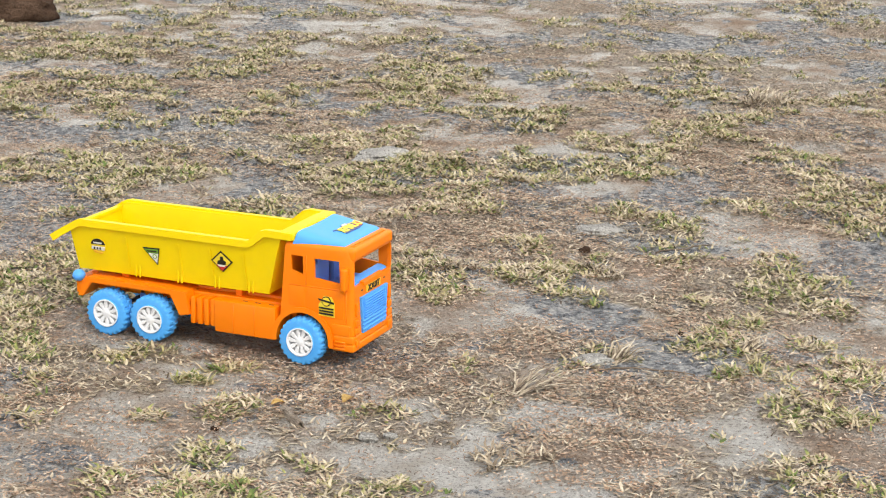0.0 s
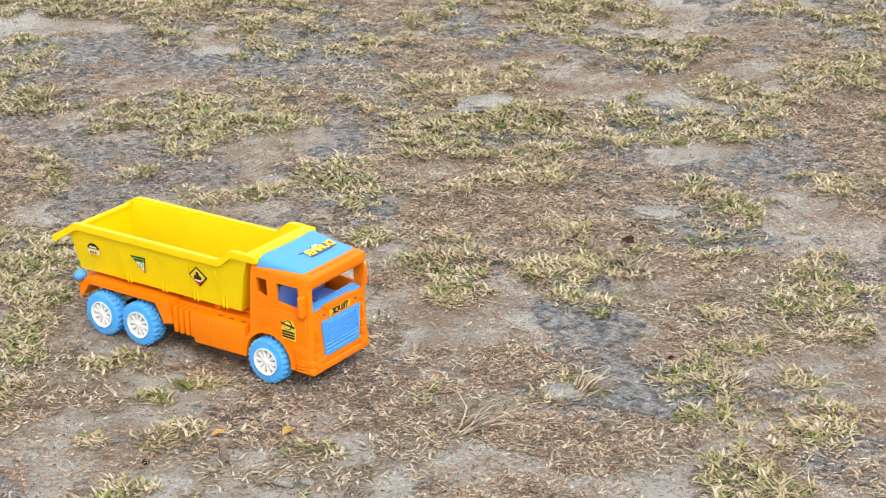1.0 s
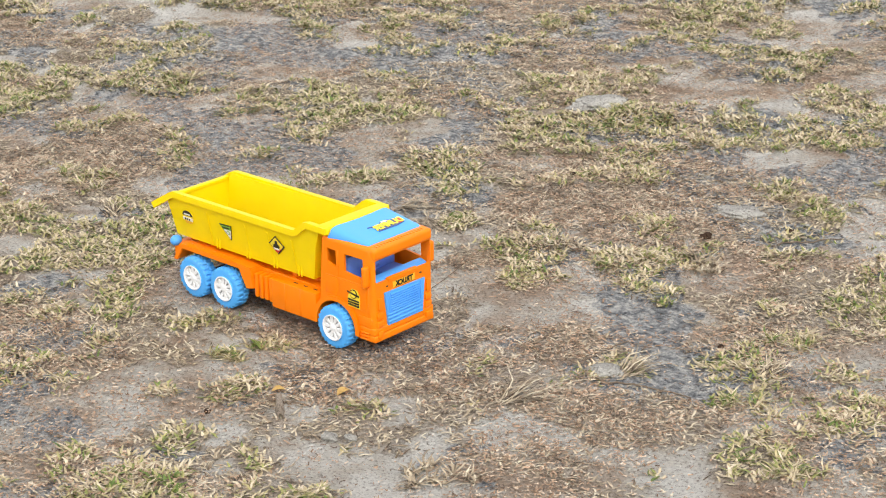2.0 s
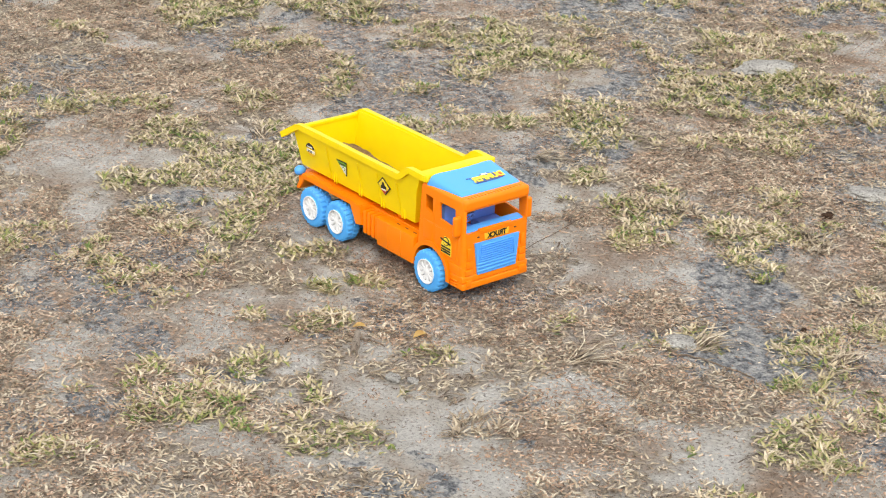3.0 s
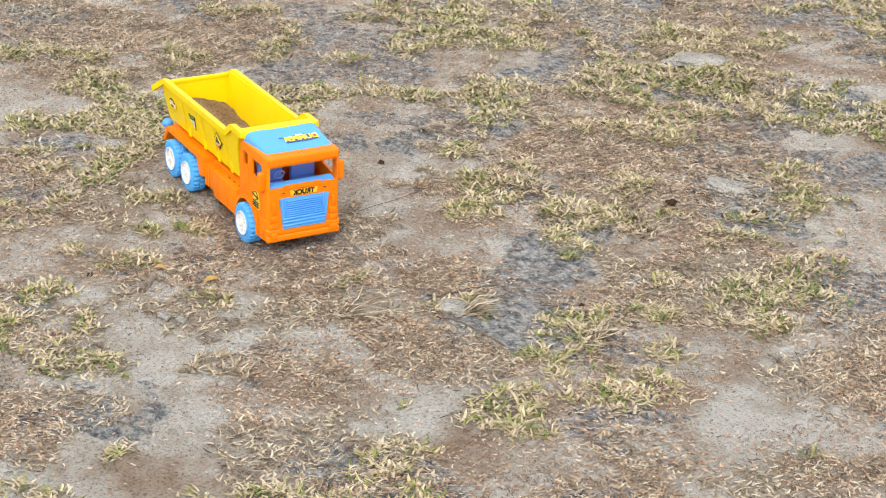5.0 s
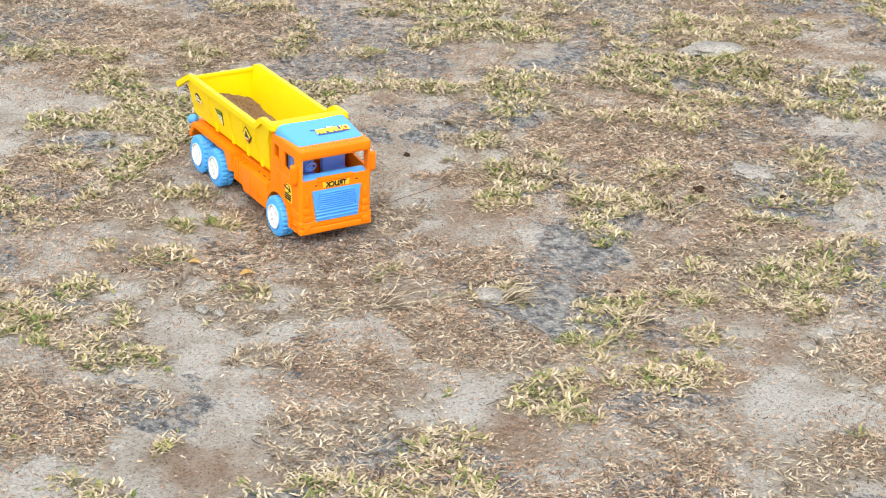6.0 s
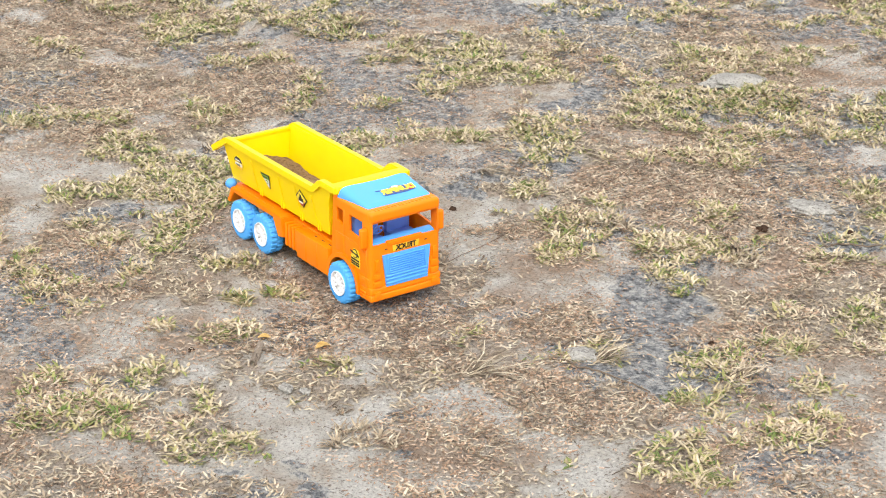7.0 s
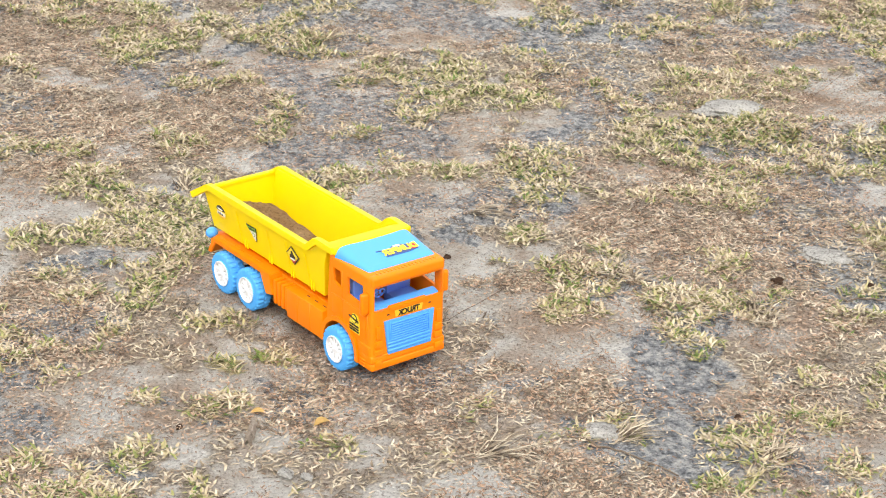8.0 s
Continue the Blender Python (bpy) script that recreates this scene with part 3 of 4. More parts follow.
box(cut[1], 0.204, 0.24, -0.0568, 0.0568, 0.1125, 0.1478, 0.0018, 2)
prism(cut[2], [(0.160, 0.1470), (0.1605, 0.1205), (0.198, 0.1165), (0.1965, 0.1470)], -0.1, 0.1)
prism(cut[3], [(0.126, 0.1485), (0.127, 0.1275), (0.144, 0.1225), (0.1435, 0.1478)], -0.1, 0.1)
tube(cut[4], 0.0385, -0.09, -0.035, 0.144, 0.033, 40)
tube(cut[5], 0.0385, 0.035, 0.09, 0.144, 0.033, 40)
box(cut[6], 0.1055, 0.1825, -0.09, -0.035, 0.0, 0.030)
box(cut[7], 0.1055, 0.1825, 0.035, 0.09, 0.0, 0.030)
bm = carve(bm, cut)
cab = part("cab", bm, ORANGE, truck, "hollow orange plastic cab with open windows", angle=28)
for s in (-1, 1):
    # raised lip round the wheel arch
    bm = bmesh.new()
    arc = [radians(a) for a in range(-6, 187, 8)]
    lo, hi = min(s * 0.060, s * 0.0662), max(s * 0.060, s * 0.0662)
    rings = [[bm.verts.new((0.144 + r * math.cos(a), y, 0.033 + r * math.sin(a))) for r, y in ((0.0385, lo), (0.0385, hi), (0.0445, hi), (0.0455, lo))] for a in arc]
    for a, b in zip(rings, rings[1:]):
        for k in range(4):
            bm.faces.new((a[k], a[(k + 1) % 4], b[(k + 1) % 4], b[k]))
    bm.faces.new(rings[0])
    bm.faces.new(rings[-1][::-1])
    bmesh.ops.recalc_face_normals(bm, faces=bm.faces[:])
    part("arch_lip", bm, ORANGE, cab)
    y0, y1 = min(s * 0.0610, s * 0.0628), max(s * 0.0610, s * 0.0628)
    for x0, x1, z0, z1 in ((0.187, 0.2145, 0.0585, 0.0600), (0.190, 0.207, 0.0500, 0.0515), (0.2065, 0.2080, 0.062, 0.107), (0.1475, 0.1490, 0.1075, 0.150), (0.122, 0.2060, 0.1075, 0.1088)):
        bm = bmesh.new()
        box(bm, x0, x1, y0, y1, z0, z1, 0.0005, 1)
        part("door_seam", bm, ORANGE, cab)
    for x0, x1, z0, z1, d in ((0.1505, 0.2030, 0.0685, 0.1060, 0.0629), (0.1865, 0.2120, 0.0465, 0.0610, 0.0630), (0.1225, 0.1455, 0.0800, 0.1060, 0.0628)):
        bm = bmesh.new()
        box(bm, x0, x1, min(s * 0.0600, s * d), max(s * 0.0600, s * d), z0, z1, 0.0007, 2)
        part("door_panel", bm, ORANGE, cab)
    for z in (0.0270, 0.0315, 0.0360):
        bm = bmesh.new()
        box(bm, 0.1905, 0.2060, min(s * 0.0620, s * 0.0647), max(s * 0.0620, s * 0.0647), z, z + 0.0022, 0.0006, 1)
        part("vent_bar", bm, ORANGE, cab)
    for y0f, y1f, z0, z1 in ((0.0440, 0.0570, 0.0470, 0.0560), (0.0445, 0.0560, 0.0590, 0.0680), (0.0470, 0.0540, 0.0720, 0.0900)):
        bm = bmesh.new()
        box(bm, 0.2140, 0.2192, min(s * y0f, s * y1f), max(s * y0f, s * y1f), z0, z1, 0.0010, 2)
        part("front_panel", bm, ORANGE, cab)
    # side mirror on its stalk
    bm = bmesh.new()
    box(bm, 0.203, 0.211, min(s * 0.061, s * 0.0735), max(s * 0.061, s * 0.0735), 0.1090, 0.1405, 0.0036, 3)
    box(bm, 0.200, 0.207, min(s * 0.058, s * 0.068), max(s * 0.058, s * 0.068), 0.1050, 0.1130, 0.0015)
    part("side_mirror", bm, ORANGE, truck)
    # lamp blocks at the bumper's ends
    bm = bmesh.new()
    box(bm, 0.2155, 0.2204, s * 0.0500 - 0.0062, s * 0.0515 + 0.0062, 0.030, 0.040, 0.002)
    part("headlamp", bm, ORANGE, truck, "moulded orange headlamp block")

# visor, its fine ribs and the bumper
bm = bmesh.new()
box(bm, 0.196, 0.2182, -0.0612, 0.0612, 0.1478, 0.1652, 0.0060, 5)
visor = part("visor", bm, ORANGE, truck)
for k in range(17):
    y = -0.048 + k * 0.006
    bm = bmesh.new()
    box(bm, 0.2060, 0.2125, y - 0.0013, y + 0.0013, 0.1640, 0.1664, 0.0006, 1)
    part("visor_rib", bm, ORANGE, visor)
bm = bmesh.new()
for z0, z1, d, w in ((0.0240, 0.0350, 0.2185, 0.0624), (0.0345, 0.0462, 0.2178, 0.0626)):
    box(bm, 0.1865, d, -w, w, z0, z1, 0.0030, 3)
part("bumper", bm, ORANGE, truck)
bm = bmesh.new()
prism(bm, [(0.2120, 0.1105), (0.2188, 0.1100), (0.2188, 0.1140), (0.2120, 0.1150)], -0.032, 0.030)
part("wiper_ledge", bm, ORANGE, cab)

# grille
bm = bmesh.new()
face = [(-0.0415, 0.0955), (0.0430, 0.0945), (0.0380, 0.0445), (-0.0350, 0.0447)]
M_FRONT = Matrix(((0, 0, 1, 0.2185), (1, 0, 0, 0), (0, 1, 0, 0), (0, 0, 0, 1)))
lo = [bm.verts.new((0.2150, y, z)) for y, z in face]
hi = [bm.verts.new((0.2192, y * 0.985, z)) for y, z in face]
bm.faces.new(hi)
for i in range(4):
    bm.faces.new((hi[i], lo[i], lo[(i + 1) % 4], hi[(i + 1) % 4]))
bmesh.ops.recalc_face_normals(bm, faces=bm.faces[:])
grille = part("grille", bm, BLUE, truck, "sky blue grille with moulded bars")
for k in range(8):
    z = 0.0650 + k * 0.0035
    bm = bmesh.new()
    box(bm, 0.2185, 0.2212, -0.030, 0.031, z, z + 0.0019, 0.0006, 1)
    part("slat", bm, BLUE, grille)
for z in (0.0485, 0.0545, 0.0598):
    bm = bmesh.new()
    box(bm, 0.2185, 0.2210, -0.0362, 0.0368, z, z + 0.0032, 0.0010, 1)
    part("slat", bm, BLUE, grille)
for y in (-0.0325, 0.0330):
    bm = bmesh.new()
    box(bm, 0.2185, 0.2208, y - 0.0008, y + 0.0008, 0.0645, 0.0935, 0.0005, 1)
    part("slat", bm, BLUE, grille)

# name strip on the front
m = Matrix.Translation((0.2172, 0.000, 0.1025)) @ Matrix(((0, 0, 1, 0), (1, 0, 0, 0), (0, 1, 0, 0), (0, 0, 0, 1)))
strip = part("name_strip", flat(bmesh.new(), [(-0.022, -0.0045), (0.022, -0.0045), (0.0235, 0.0048), (-0.0235, 0.0048)], m), PAPER_O, cab, "amber strip with black lettering")
lettering("print", "TRUCK", 0.0112, 0.037, m, INK, strip)
# two more slots drawn as black bars, their shade put into the colour
for y in (-0.034, 0.036):
    bm = bmesh.new()
    box(bm, 0.2155, 0.2172, y - 0.0022, y + 0.0022, 0.1028, 0.1046, 0.0004, 1)
    part("slot_shade", bm, INK, cab, "black bar for the shade in a slot")

# door sticker: a ring badge over three bars
m = Matrix.Translation((0.1790, -0.0634, 0.0850)) @ Matrix.Rotation(radians(90), 4, "X")
door = part("door_sticker", flat(bmesh.new(), [(-0.0115, -0.0140), (0.0115, -0.0150), (0.0115, 0.004), (0.007, 0.0125), (-0.004, 0.0130), (-0.0115, 0.001)], m), PAPER_Y, cab, "yellow sticker with a black ring badge and bars")
for z in (-0.0035, -0.0075, -0.0112):
    part("print", flat(bmesh.new(), [(-0.0105, z - 0.0009), (0.0105, z - 0.0014), (0.0105, z + 0.0009), (-0.0105, z + 0.0014)], m, 0.0009), INK, door)
part("print", flat(bmesh.new(), circle(0.0068, 24, 0.0, 0.0062), m, 0.0009), INK, door)
part("print", flat(bmesh.new(), circle(0.0055, 24, 0.0, 0.0062), m, 0.0014), PAPER_Y, door)
part("print", flat(bmesh.new(), [(-0.0115, 0.0095), (-0.0105, 0.0072), (0.0115, 0.0035), (0.0115, 0.0062)], m, 0.0019), INK, door)

# blue roof spoiler: a saddle that rises to the back, with rounded sides
def spoiler_top(u, v):
    """Place for u from back (0) to front (1) and v across (-1 to 1)."""
    x = 0.1315 + 0.0710 * u - 0.003 * (1 - u) * v * v
    lip = min(1.0, u / 0.05) ** 0.5
    rise = (0.0112 * (1 - u) ** 1.15 + 0.0028) * lip + 0.0018 * (1 - u) ** 2 * v * v
    shoulder = max(0.0, 1 - abs(v) ** (10 + 8 * u)) ** 0.5
    nose = min(1.0, (1 - u) / 0.10) ** 0.5
    return Vector((x, v * (0.0555 + 0.0060 * (1 - u)), 0.1648 + (rise + 0.0018) * shoulder * nose))


bm = bmesh.new()
nu, nv = 30, 40
cols = [math.sin(math.pi / 2 * (2 * j / nv - 1)) for j in range(nv + 1)]
grid = [[bm.verts.new(spoiler_top(1 - (1 - i / nu) ** 1.15 if i else 0.0, c)) for c in cols] for i in range(nu + 1)]
for i in range(nu):
    for j in range(nv):
        bm.faces.new((grid[i][j], grid[i + 1][j], grid[i + 1][j + 1], grid[i][j + 1]))
rim_loop = [grid[0][j] for j in range(nv + 1)] + [grid[i][nv] for i in range(1, nu + 1)] + [grid[nu][j] for j in range(nv - 1, -1, -1)] + [grid[i][0] for i in range(nu - 1, 0, -1)]
low = [bm.verts.new((v.co.x, v.co.y, 0.1630)) for v in rim_loop]
for i in range(len(low)):
    j = (i + 1) % len(low)
    bm.faces.new((rim_loop[i], rim_loop[j], low[j], low[i]))
bmesh.ops.recalc_face_normals(bm, faces=bm.faces[:])
spoiler = part("roof_spoiler", bm, BLUE, truck, "glossy sky blue roof spoiler", angle=50)


def on_spoiler(x, y):
    """The decal's plane point (x across, y up the slope) laid on the saddle."""
    u = 0.63 - y / 0.0745
    return spoiler_top(u, (x + 0.014) / 0.0562) + Vector((0, 0, 0.0006))


def drape(ob, lift):
    for v in ob.data.vertices:
        v.co = on_spoiler(v.co.x, v.co.y) + Vector((0, 0, lift + v.co.z))
    return ob


def dense(points, step=0.002):
    """An outline with points put in along its long edges."""
    out = []
    for (x0, y0), (x1, y1) in zip(points, points[1:] + points[:1]):
        k = max(1, int(math.hypot(x1 - x0, y1 - y0) / step))
        out += [(x0 + (x1 - x0) * i / k, y0 + (y1 - y0) * i / k) for i in range(k)]
    return out


plain = Matrix()
decal = drape(part("decal", flat(bmesh.new(), dense([(-0.027, -0.0085), (0.010, -0.0095), (0.026, -0.0070), (0.0285, 0.0015), (0.024, 0.0075), (0.012, 0.0088), (0.006, 0.0125), (-0.006, 0.0130), (-0.011, 0.0085), (-0.021, 0.0070), (-0.025, 0.0030)]), plain), PAPER_N, spoiler, "navy decal with yellow lettering"), 0.0)
drape(part("print", flat(bmesh.new(), dense([(-0.0335, 0.0088), (-0.018, 0.0062), (-0.018, 0.0080), (-0.033, 0.0102)]), plain), PAPER_N, decal), 0.0002)
drape(part("print", flat(bmesh.new(), circle(0.0068, 18, 0.0205, 0.0000), plain), PAPER_R, decal), 0.0006)
drape(part("print", flat(bmesh.new(), dense([(-0.007, 0.0082), (0.005, 0.0082), (0.004, 0.0115), (-0.005, 0.0118)]), plain), PAPER_W, decal), 0.0008)
drape(lettering("print", "DUMPER", 0.0185, 0.057, plain, PAPER_Y, decal, 0.0), 0.0011)

# inside the cab
bm = bmesh.new()
prism(bm, [(0.2130, 0.1080), (0.2120, 0.1140), (0.2010, 0.1172), (0.196, 0.1155), (0.194, 0.090), (0.2080, 0.090)], -0.0555, 0.0555)
bmesh.ops.bevel(bm, geom=[e for e in bm.edges if e.calc_face_angle(0) > 0.5], offset=0.0016, segments=2, affect="EDGES")
part("dashboard", bm, BLUE, truck, "pale blue dashboard")
for y in (-0.028, 0.028):
    bm = bmesh.new()
    box(bm, 0.146, 0.180, y - 0.021, y + 0.021, 0.080, 0.102, 0.005)
    box(bm, 0.144, 0.156, y - 0.021, y + 0.021, 0.095, 0.136, 0.005)
    box(bm, 0.145, 0.155, y - 0.010, y + 0.010, 0.134, 0.147, 0.004)
    part("seat", bm, DUSK, truck, "violet blue moulded seat")
bm = bmesh.new()
m = Matrix.Translation((0.187, -0.028, 0.1235)) @ Matrix.Rotation(radians(-62), 4, "Y")
lathe(bm, [(0.0070, 0), (0.0082, 0.0013), (0.0094, 0), (0.0082, -0.0013), (0.0070, 0)], 24, m)
for a in (0, 120, 240):
    bmesh.ops.create_cube(bm, size=1, matrix=m @ Matrix.Rotation(radians(a), 4, "Z") @ Matrix.LocRotScale((0.0038, 0, 0), None, (0.0076, 0.002, 0.0016)))
bmesh.ops.recalc_face_normals(bm, faces=bm.faces[:])
part("steering_wheel", bm, DUSK, truck, "violet blue steering wheel")

# the load: a low heap of brown earth in the bed
n = 46
xs, ys = np.linspace(-0.2040, 0.078, n * 2), np.linspace(-0.0475, 0.0475, n)
gx, gy = np.meshgrid(xs, ys, indexing="ij")
back = np.clip((-0.05 - gx) / 0.14, 0, 1) ** 1.1
heap = 0.0890 + 0.025 * back * (1 - 0.6 * np.clip(gy / 0.047, -0.2, 1)) + (fbm(gx, gy, 60, 4, 13) - 0.5) * 0.007 * (0.2 + back)
gx = gx + np.where(gx < -0.198, -(heap - 0.0880) * 0.13, 0)
gy = gy * (1 + (heap - 0.0880) * 4.0)
i = np.arange(gx.size).reshape(gx.shape)
load = quads("earth_load", np.stack([gx, gy, heap], -1).reshape(-1, 3), np.stack([i[:-1, :-1], i[1:, :-1], i[1:, 1:], i[:-1, 1:]], -1).reshape(-1, 4), EARTH)
tagged(load, "low heap of brown earth in the yellow bed", "earth", kind="stuff")


# ---- small things on the ground ----
def on_ground(x, y, up=0.0):
    return float(height(np.array([x]), np.array([y]))[0]) + up


def lump(name, x, y, rx, ry, rz, mat, seed, turn=0.0, sink=0.3):
    """A rounded, uneven lump, partly sunk in the ground."""
    bm = bmesh.new()
    bmesh.ops.create_icosphere(bm, subdivisions=4, radius=1)
    for v in bm.verts:
        d = 1 + 0.34 * noise.noise(v.co * 1.5 + Vector((seed, 0, 0))) + 0.13 * noise.noise(v.co * 4.5 + Vector((0, seed, 0)))
        v.co = Vector((v.co.x * rx * d, v.co.y * ry * d, v.co.z * rz * d))
    ob = part(name, bm, mat, None, angle=60)
    ob.matrix_world = pose(x, y, on_ground(x, y, rz * (1 - 2 * sink)), 0, 0, turn)
    return ob


tagged(lump("earth_clod", -1.930, 2.250, 0.130, 0.075, 0.050, CLOD, 3.1, 35, 0.12), "dark brown clod of earth among grass", "clod")
tagged(lump("flat_stone", -0.284, 1.115, 0.060, 0.038, 0.012, PEBBLE, 5.2, 60, 0.35), "pale flat stone half buried in soil", "stone")
tagged(lump("flat_stone", 0.492, 0.119, 0.028, 0.020, 0.006, PEBBLE, 8.4, 20, 0.35), "small pale flat stone on sandy ground", "stone")
tagged(lump("pebble", -0.066, 0.283, 0.006, 0.005, 0.004, CLOD, 1.4, 10, 0.3), "tiny dark pebble on sandy ground", "pebble")

tagged(lump("flat_stone", -0.324, 1.010, 0.040, 0.018, 0.006, BARK, 6.6, 70, 0.35), "grey brown flat stone beside a pale one", "stone")
tagged(lump("flat_stone", 0.275, 0.773, 0.042, 0.026, 0.007, PEBBLE, 2.7, 40, 0.35), "pale flat stone among grass clumps", "stone")
for k, (x, y, size) in enumerate(((0.342, -0.282, 0.012), (0.364, -0.265, 0.009), (0.295, 0.647, 0.010), (0.387, 0.754, 0.008), (-0.05, 0.735, 0.007), (0.56, 0.30, 0.006), (0.16, -0.33, 0.006))):
    tagged(lump("pebble", x, y, size, size * 0.75, size * 0.5, CLOD if k > 1 else PEBBLE, 20.0 + k, 25 * k, 0.2), "small dark pebble on the soil" if k > 1 else "small grey pebble on the soil", "pebble", "pebbles")


def bark(a, b, width):
    """A curled strip of dry bark, ridged along its length."""
    bm = bmesh.new()
    a, b = Vector((*a, 0)), Vector((*b, 0))
    d = (b - a).normalized()
    side = Vector((-d.y, d.x, 0))
    rows = []
    for i in range(15):
        c = a.lerp(b, i / 14)
        w = width * (0.75 + 0.35 * noise.noise(Vector((i * 0.5, 3.0, 0))))
        row = []
        for j in range(9):
            q = j / 4 - 1
            up = 0.010 * (1 - q * q) ** 0.5 + 0.0015 * noise.noise(Vector((i * 0.8, j * 1.7, 0)))
            row.append(bm.verts.new(c + side * q * w / 2 + Vector((0, 0, on_ground(c.x, c.y, up)))))
        rows.append(row)
    for p, q in zip(rows, rows[1:]):
        for j in range(8):
            bm.faces.new((p[j], q[j], q[j + 1], p[j + 1]))
    bmesh.ops.recalc_face_normals(bm, faces=bm.faces[:])
    bmesh.ops.solidify(bm, geom=bm.faces[:], thickness=0.002)
    bmesh.ops.recalc_face_normals(bm, faces=bm.faces[:])
    return tagged(part("bark_strip", bm, BARK), "short curled strip of grey brown bark on soil", "bark")


bark((0.210, -0.245), (0.252, -0.283), 0.015)


def leaf(x, y, size, turn):
    """A dry leaf, pointed and curled along its midrib."""
    bm = bmesh.new()
    n, rows = 9, []
    for k in range(n):
        s = k / (n - 1)
        w = 0.30 * size * math.sin(math.pi * s) ** 0.8 + 0.0004
        up = 0.10 * size * math.sin(math.pi * s)
        rows.append([bm.verts.new(((s - 0.5) * size, q * w, up + abs(q) * w * 0.45)) for q in (-1, -0.5, 0, 0.5, 1)])
    for a, b in zip(rows, rows[1:]):
        for k in range(4):
            bm.faces.new((a[k], b[k], b[k + 1], a[k + 1]))
    bmesh.ops.solidify(bm, geom=bm.faces[:], thickness=0.0004)
    ob = part("fallen_leaf", bm, LEAF)
    ob.matrix_world = pose(x, y, on_ground(x, y, 0.002), 0, 0, turn)
    return tagged(ob, "small dry yellow leaf on the ground", "leaf", "fallen leaves")


leaf(0.194, -0.230, 0.021, 55)
leaf(0.264, -0.174, 0.025, 85)


def strand(name, points, radius, mat, seed=0, sides=6, sag=0.0):
    """A round strand through points on the ground, tapered and a little crooked."""
    bm = bmesh.new()
    n = 26
    pts = []
    for k in range(n):
        s = k / (n - 1) * (len(points) - 1)
        i = min(int(s), len(points) - 2)
        p = Vector(points[i]).lerp(Vector(points[i + 1]), s - i)
        wob = sag * noise.noise(Vector((k * 0.35, seed, 0)))
        pts.append(Vector((p.x + wob, p.y - wob, p.z + on_ground(p.x, p.y))))
    rings = []
    for k, p in enumerate(pts):
        d = (pts[min(k + 1, n - 1)] - pts[max(k - 1, 0)]).normalized()
        a = d.cross(Vector((0, 0, 1))).normalized()
        b = a.cross(d)
        r = radius * (1 - 0.4 * k / n)
        rings.append([bm.verts.new(p + (a * math.cos(q) + b * math.sin(q)) * r) for q in (2 * math.pi * j / sides for j in range(sides))])
    for u, v in zip(rings, rings[1:]):
        for j in range(sides):
            bm.faces.new((u[j], u[(j + 1) % sides], v[(j + 1) % sides], v[j]))
    bm.faces.new(rings[0][::-1])
    bm.faces.new(rings[-1])
    return part(name, bm, mat)


for k, (a, b, r) in enumerate((((0.446, 0.112), (0.452, 0.220), 0.0016), ((0.47, 0.076), (0.63, 0.125), 0.0016), ((0.399, 0.70), (0.47, 0.79), 0.0016), ((0.20, -0.255), (0.255, -0.235), 0.0022))):
    tagged(strand("twig", [(*a, 0.002), (*b, 0.003)], r, TWIG, k, sag=0.006), "thin dry grey twig lying on the ground", "twig", "fallen twigs")
tagged(strand("pull_string", [(0.205, 0.045, 0.001), (0.109, 0.154, 0.002), (0.001, 0.539, 0.002), (-0.317, 1.472, 0.003)], 0.0006, THREAD, 4, 5), "thin brown thread lying loose on the ground", "string")


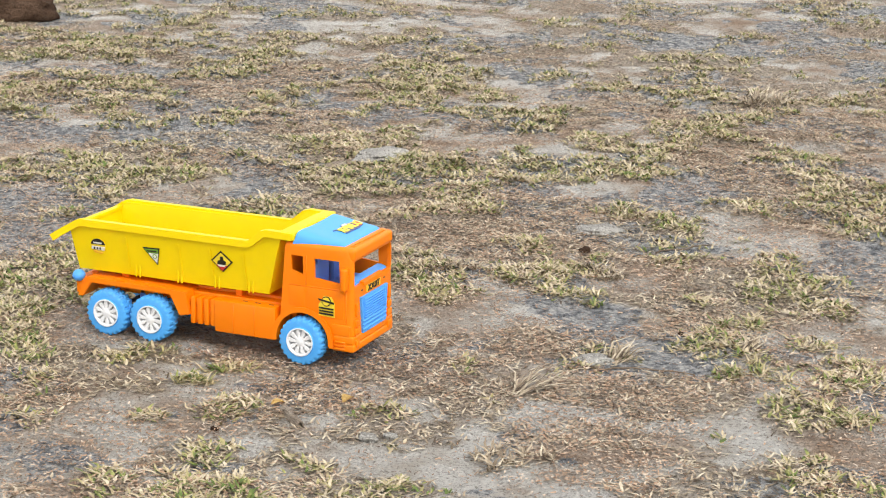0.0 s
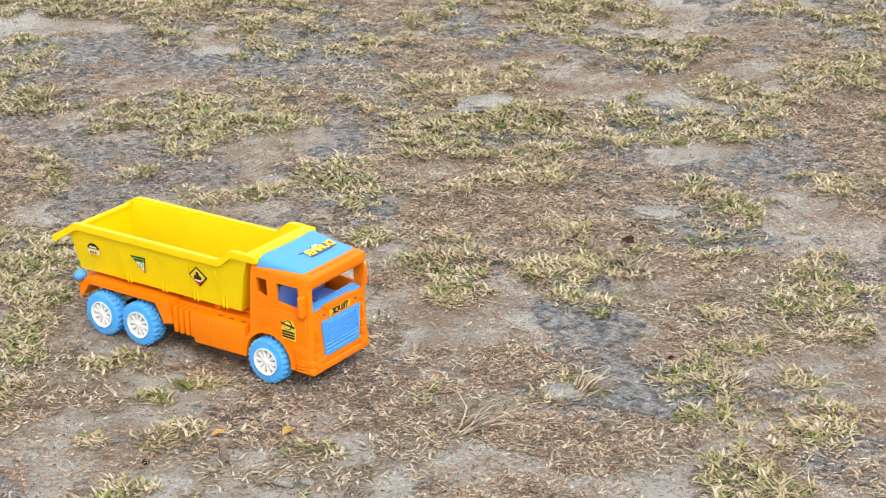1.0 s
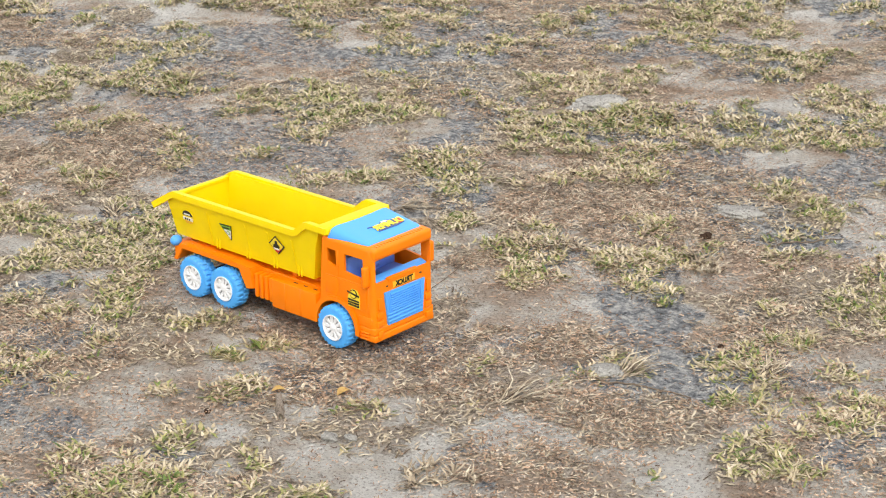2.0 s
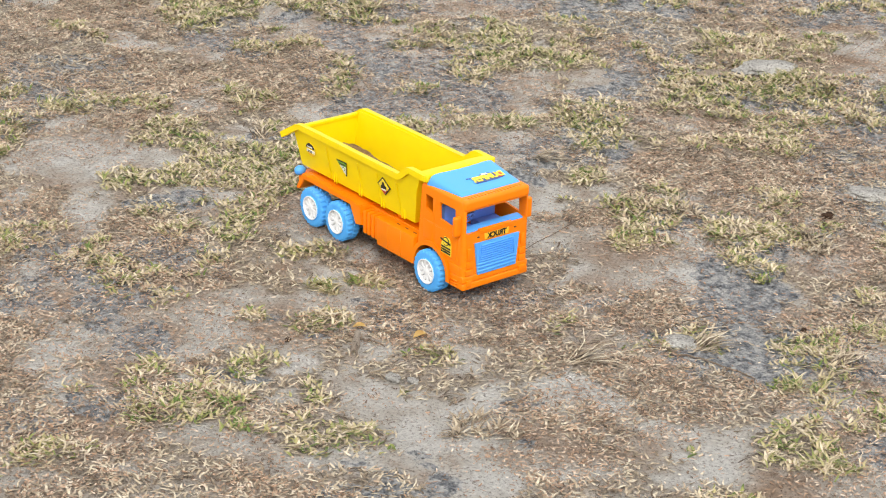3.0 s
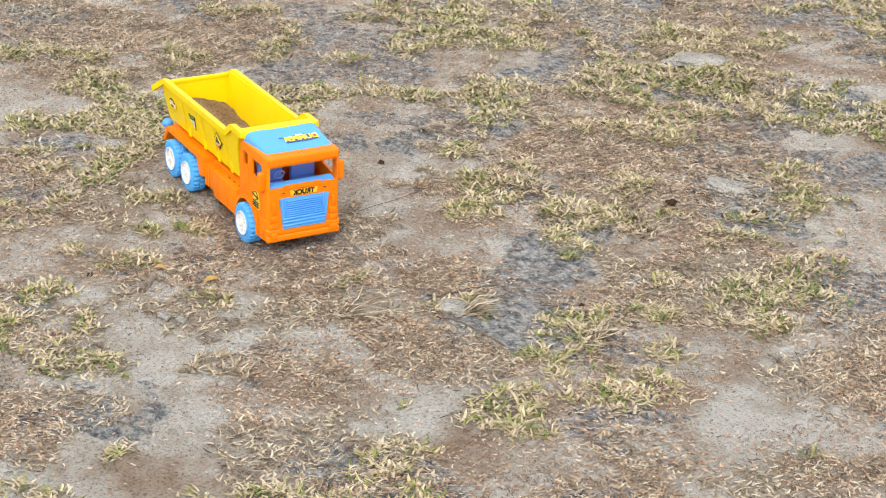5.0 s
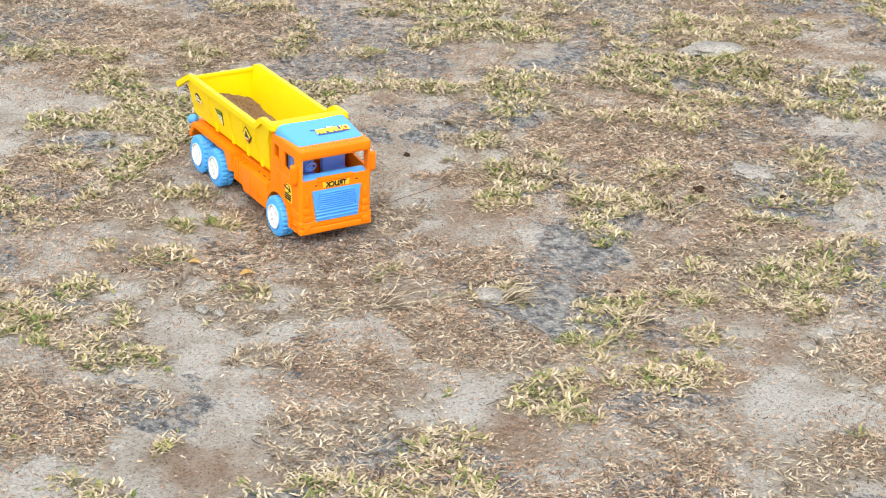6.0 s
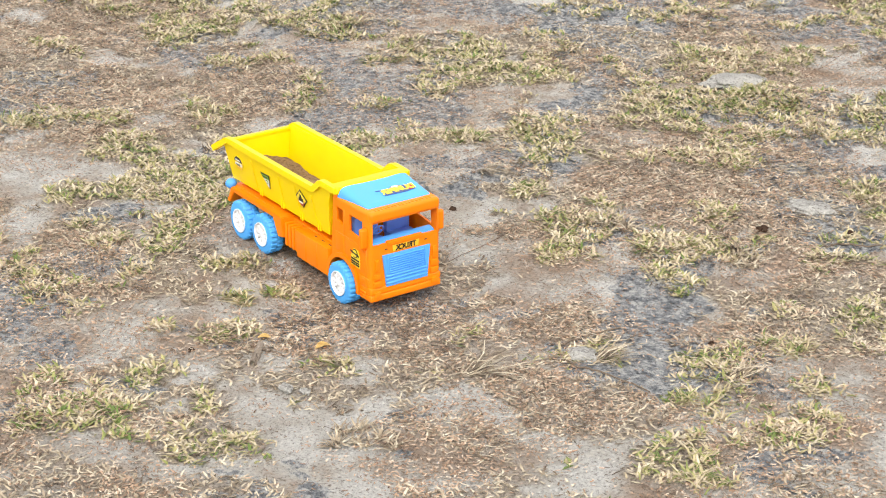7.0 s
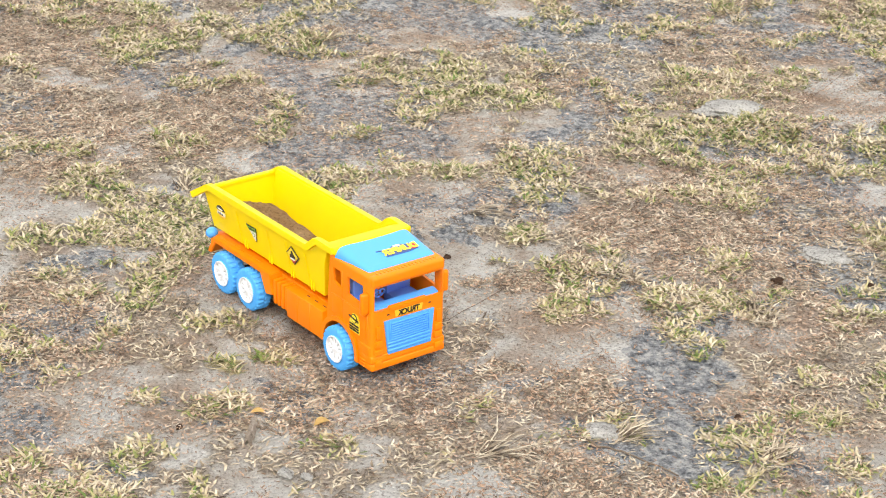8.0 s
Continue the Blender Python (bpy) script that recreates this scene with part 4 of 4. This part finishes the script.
def grass_tuft(x, y, size, count, mat, seed):
    """One tuft: curling blades crowded round a few roots."""
    r = np.random.default_rng(seed)
    roots = r.normal(0, 0.42 * size, (2, 7))
    pick = r.integers(0, 7, count)
    bx, by = x + roots[0][pick] + r.normal(0, 0.12 * size, count), y + 0.8 * roots[1][pick] + r.normal(0, 0.12 * size, count)
    ob = blades("grass_tuft", bx, by, r.uniform(0.3, 1.0, count) * size * 0.62, r.uniform(0.0018, 0.0036, count), radians(1) * r.uniform(15, 80, count), mat, None, 0.6)
    ob.data.transform(Matrix.Translation((-x, -y, -on_ground(x, y))))
    ob.location = (x, y, on_ground(x, y))
    return tagged(ob, "olive green tuft of short grass in dry soil" if mat is GREEN else "dry straw coloured tuft of grass in bare soil", "grass tuft", "grass tufts")


def straw_sheaf(x, y, size, turn, seed):
    """A dead sheaf: long bleached stalks that bend over to one side."""
    r = np.random.default_rng(seed)
    n = 34
    bx, by = x + r.normal(0, 0.10 * size, n), y + r.normal(0, 0.10 * size, n)
    ob = blades("straw_sheaf", bx, by, r.uniform(0.45, 1.0, n) * size, r.uniform(0.0016, 0.0030, n), radians(1) * r.uniform(35, 78, n), STRAW, radians(turn) + r.normal(0, 0.55, n), 0.7)
    ob.data.transform(Matrix.Translation((-x, -y, -on_ground(x, y))))
    ob.location = (x, y, on_ground(x, y))
    return tagged(ob, "bleached sheaf of bent dead grass stalks", "grass tuft", kind="stuff")


for k, (x, y, size, turn) in enumerate(((0.443, -0.042, 0.085, 60), (0.676, 0.245, 0.055, 100), (0.52, 0.128, 0.06, 80), (-0.186, 0.431, 0.06, 20), (0.236, 2.02, 0.11, 90), (-0.538, 0.086, 0.05, 150))):
    straw_sheaf(x, y, size, turn, 300 + k)
for k, (x, y, size, dry) in enumerate(((0.626, 0.371, 0.05, 0), (0.277, 0.891, 0.05, 0), (0.236, 2.04, 0.10, 1), (-1.496, 2.456, 0.07, 0), (-1.19, 1.192, 0.06, 0), (-0.232, 1.094, 0.055, 0), (-0.634, 3.69, 0.09, 0), (0.525, -0.277, 0.045, 1), (-0.745, 0.171, 0.055, 0), (-0.894, -0.126, 0.06, 0), (-1.061, 0.688, 0.06, 0), (-0.764, 1.578, 0.06, 0), (0.70, 0.16, 0.05, 0), (0.12, 0.46, 0.05, 1), (0.05, -0.19, 0.04, 0), (-0.33, 0.52, 0.05, 0), (0.86, 0.02, 0.05, 0), (0.36, 0.55, 0.05, 1))):
    grass_tuft(x, y, size, 170, STRAW if dry else GREEN, 100 + k)
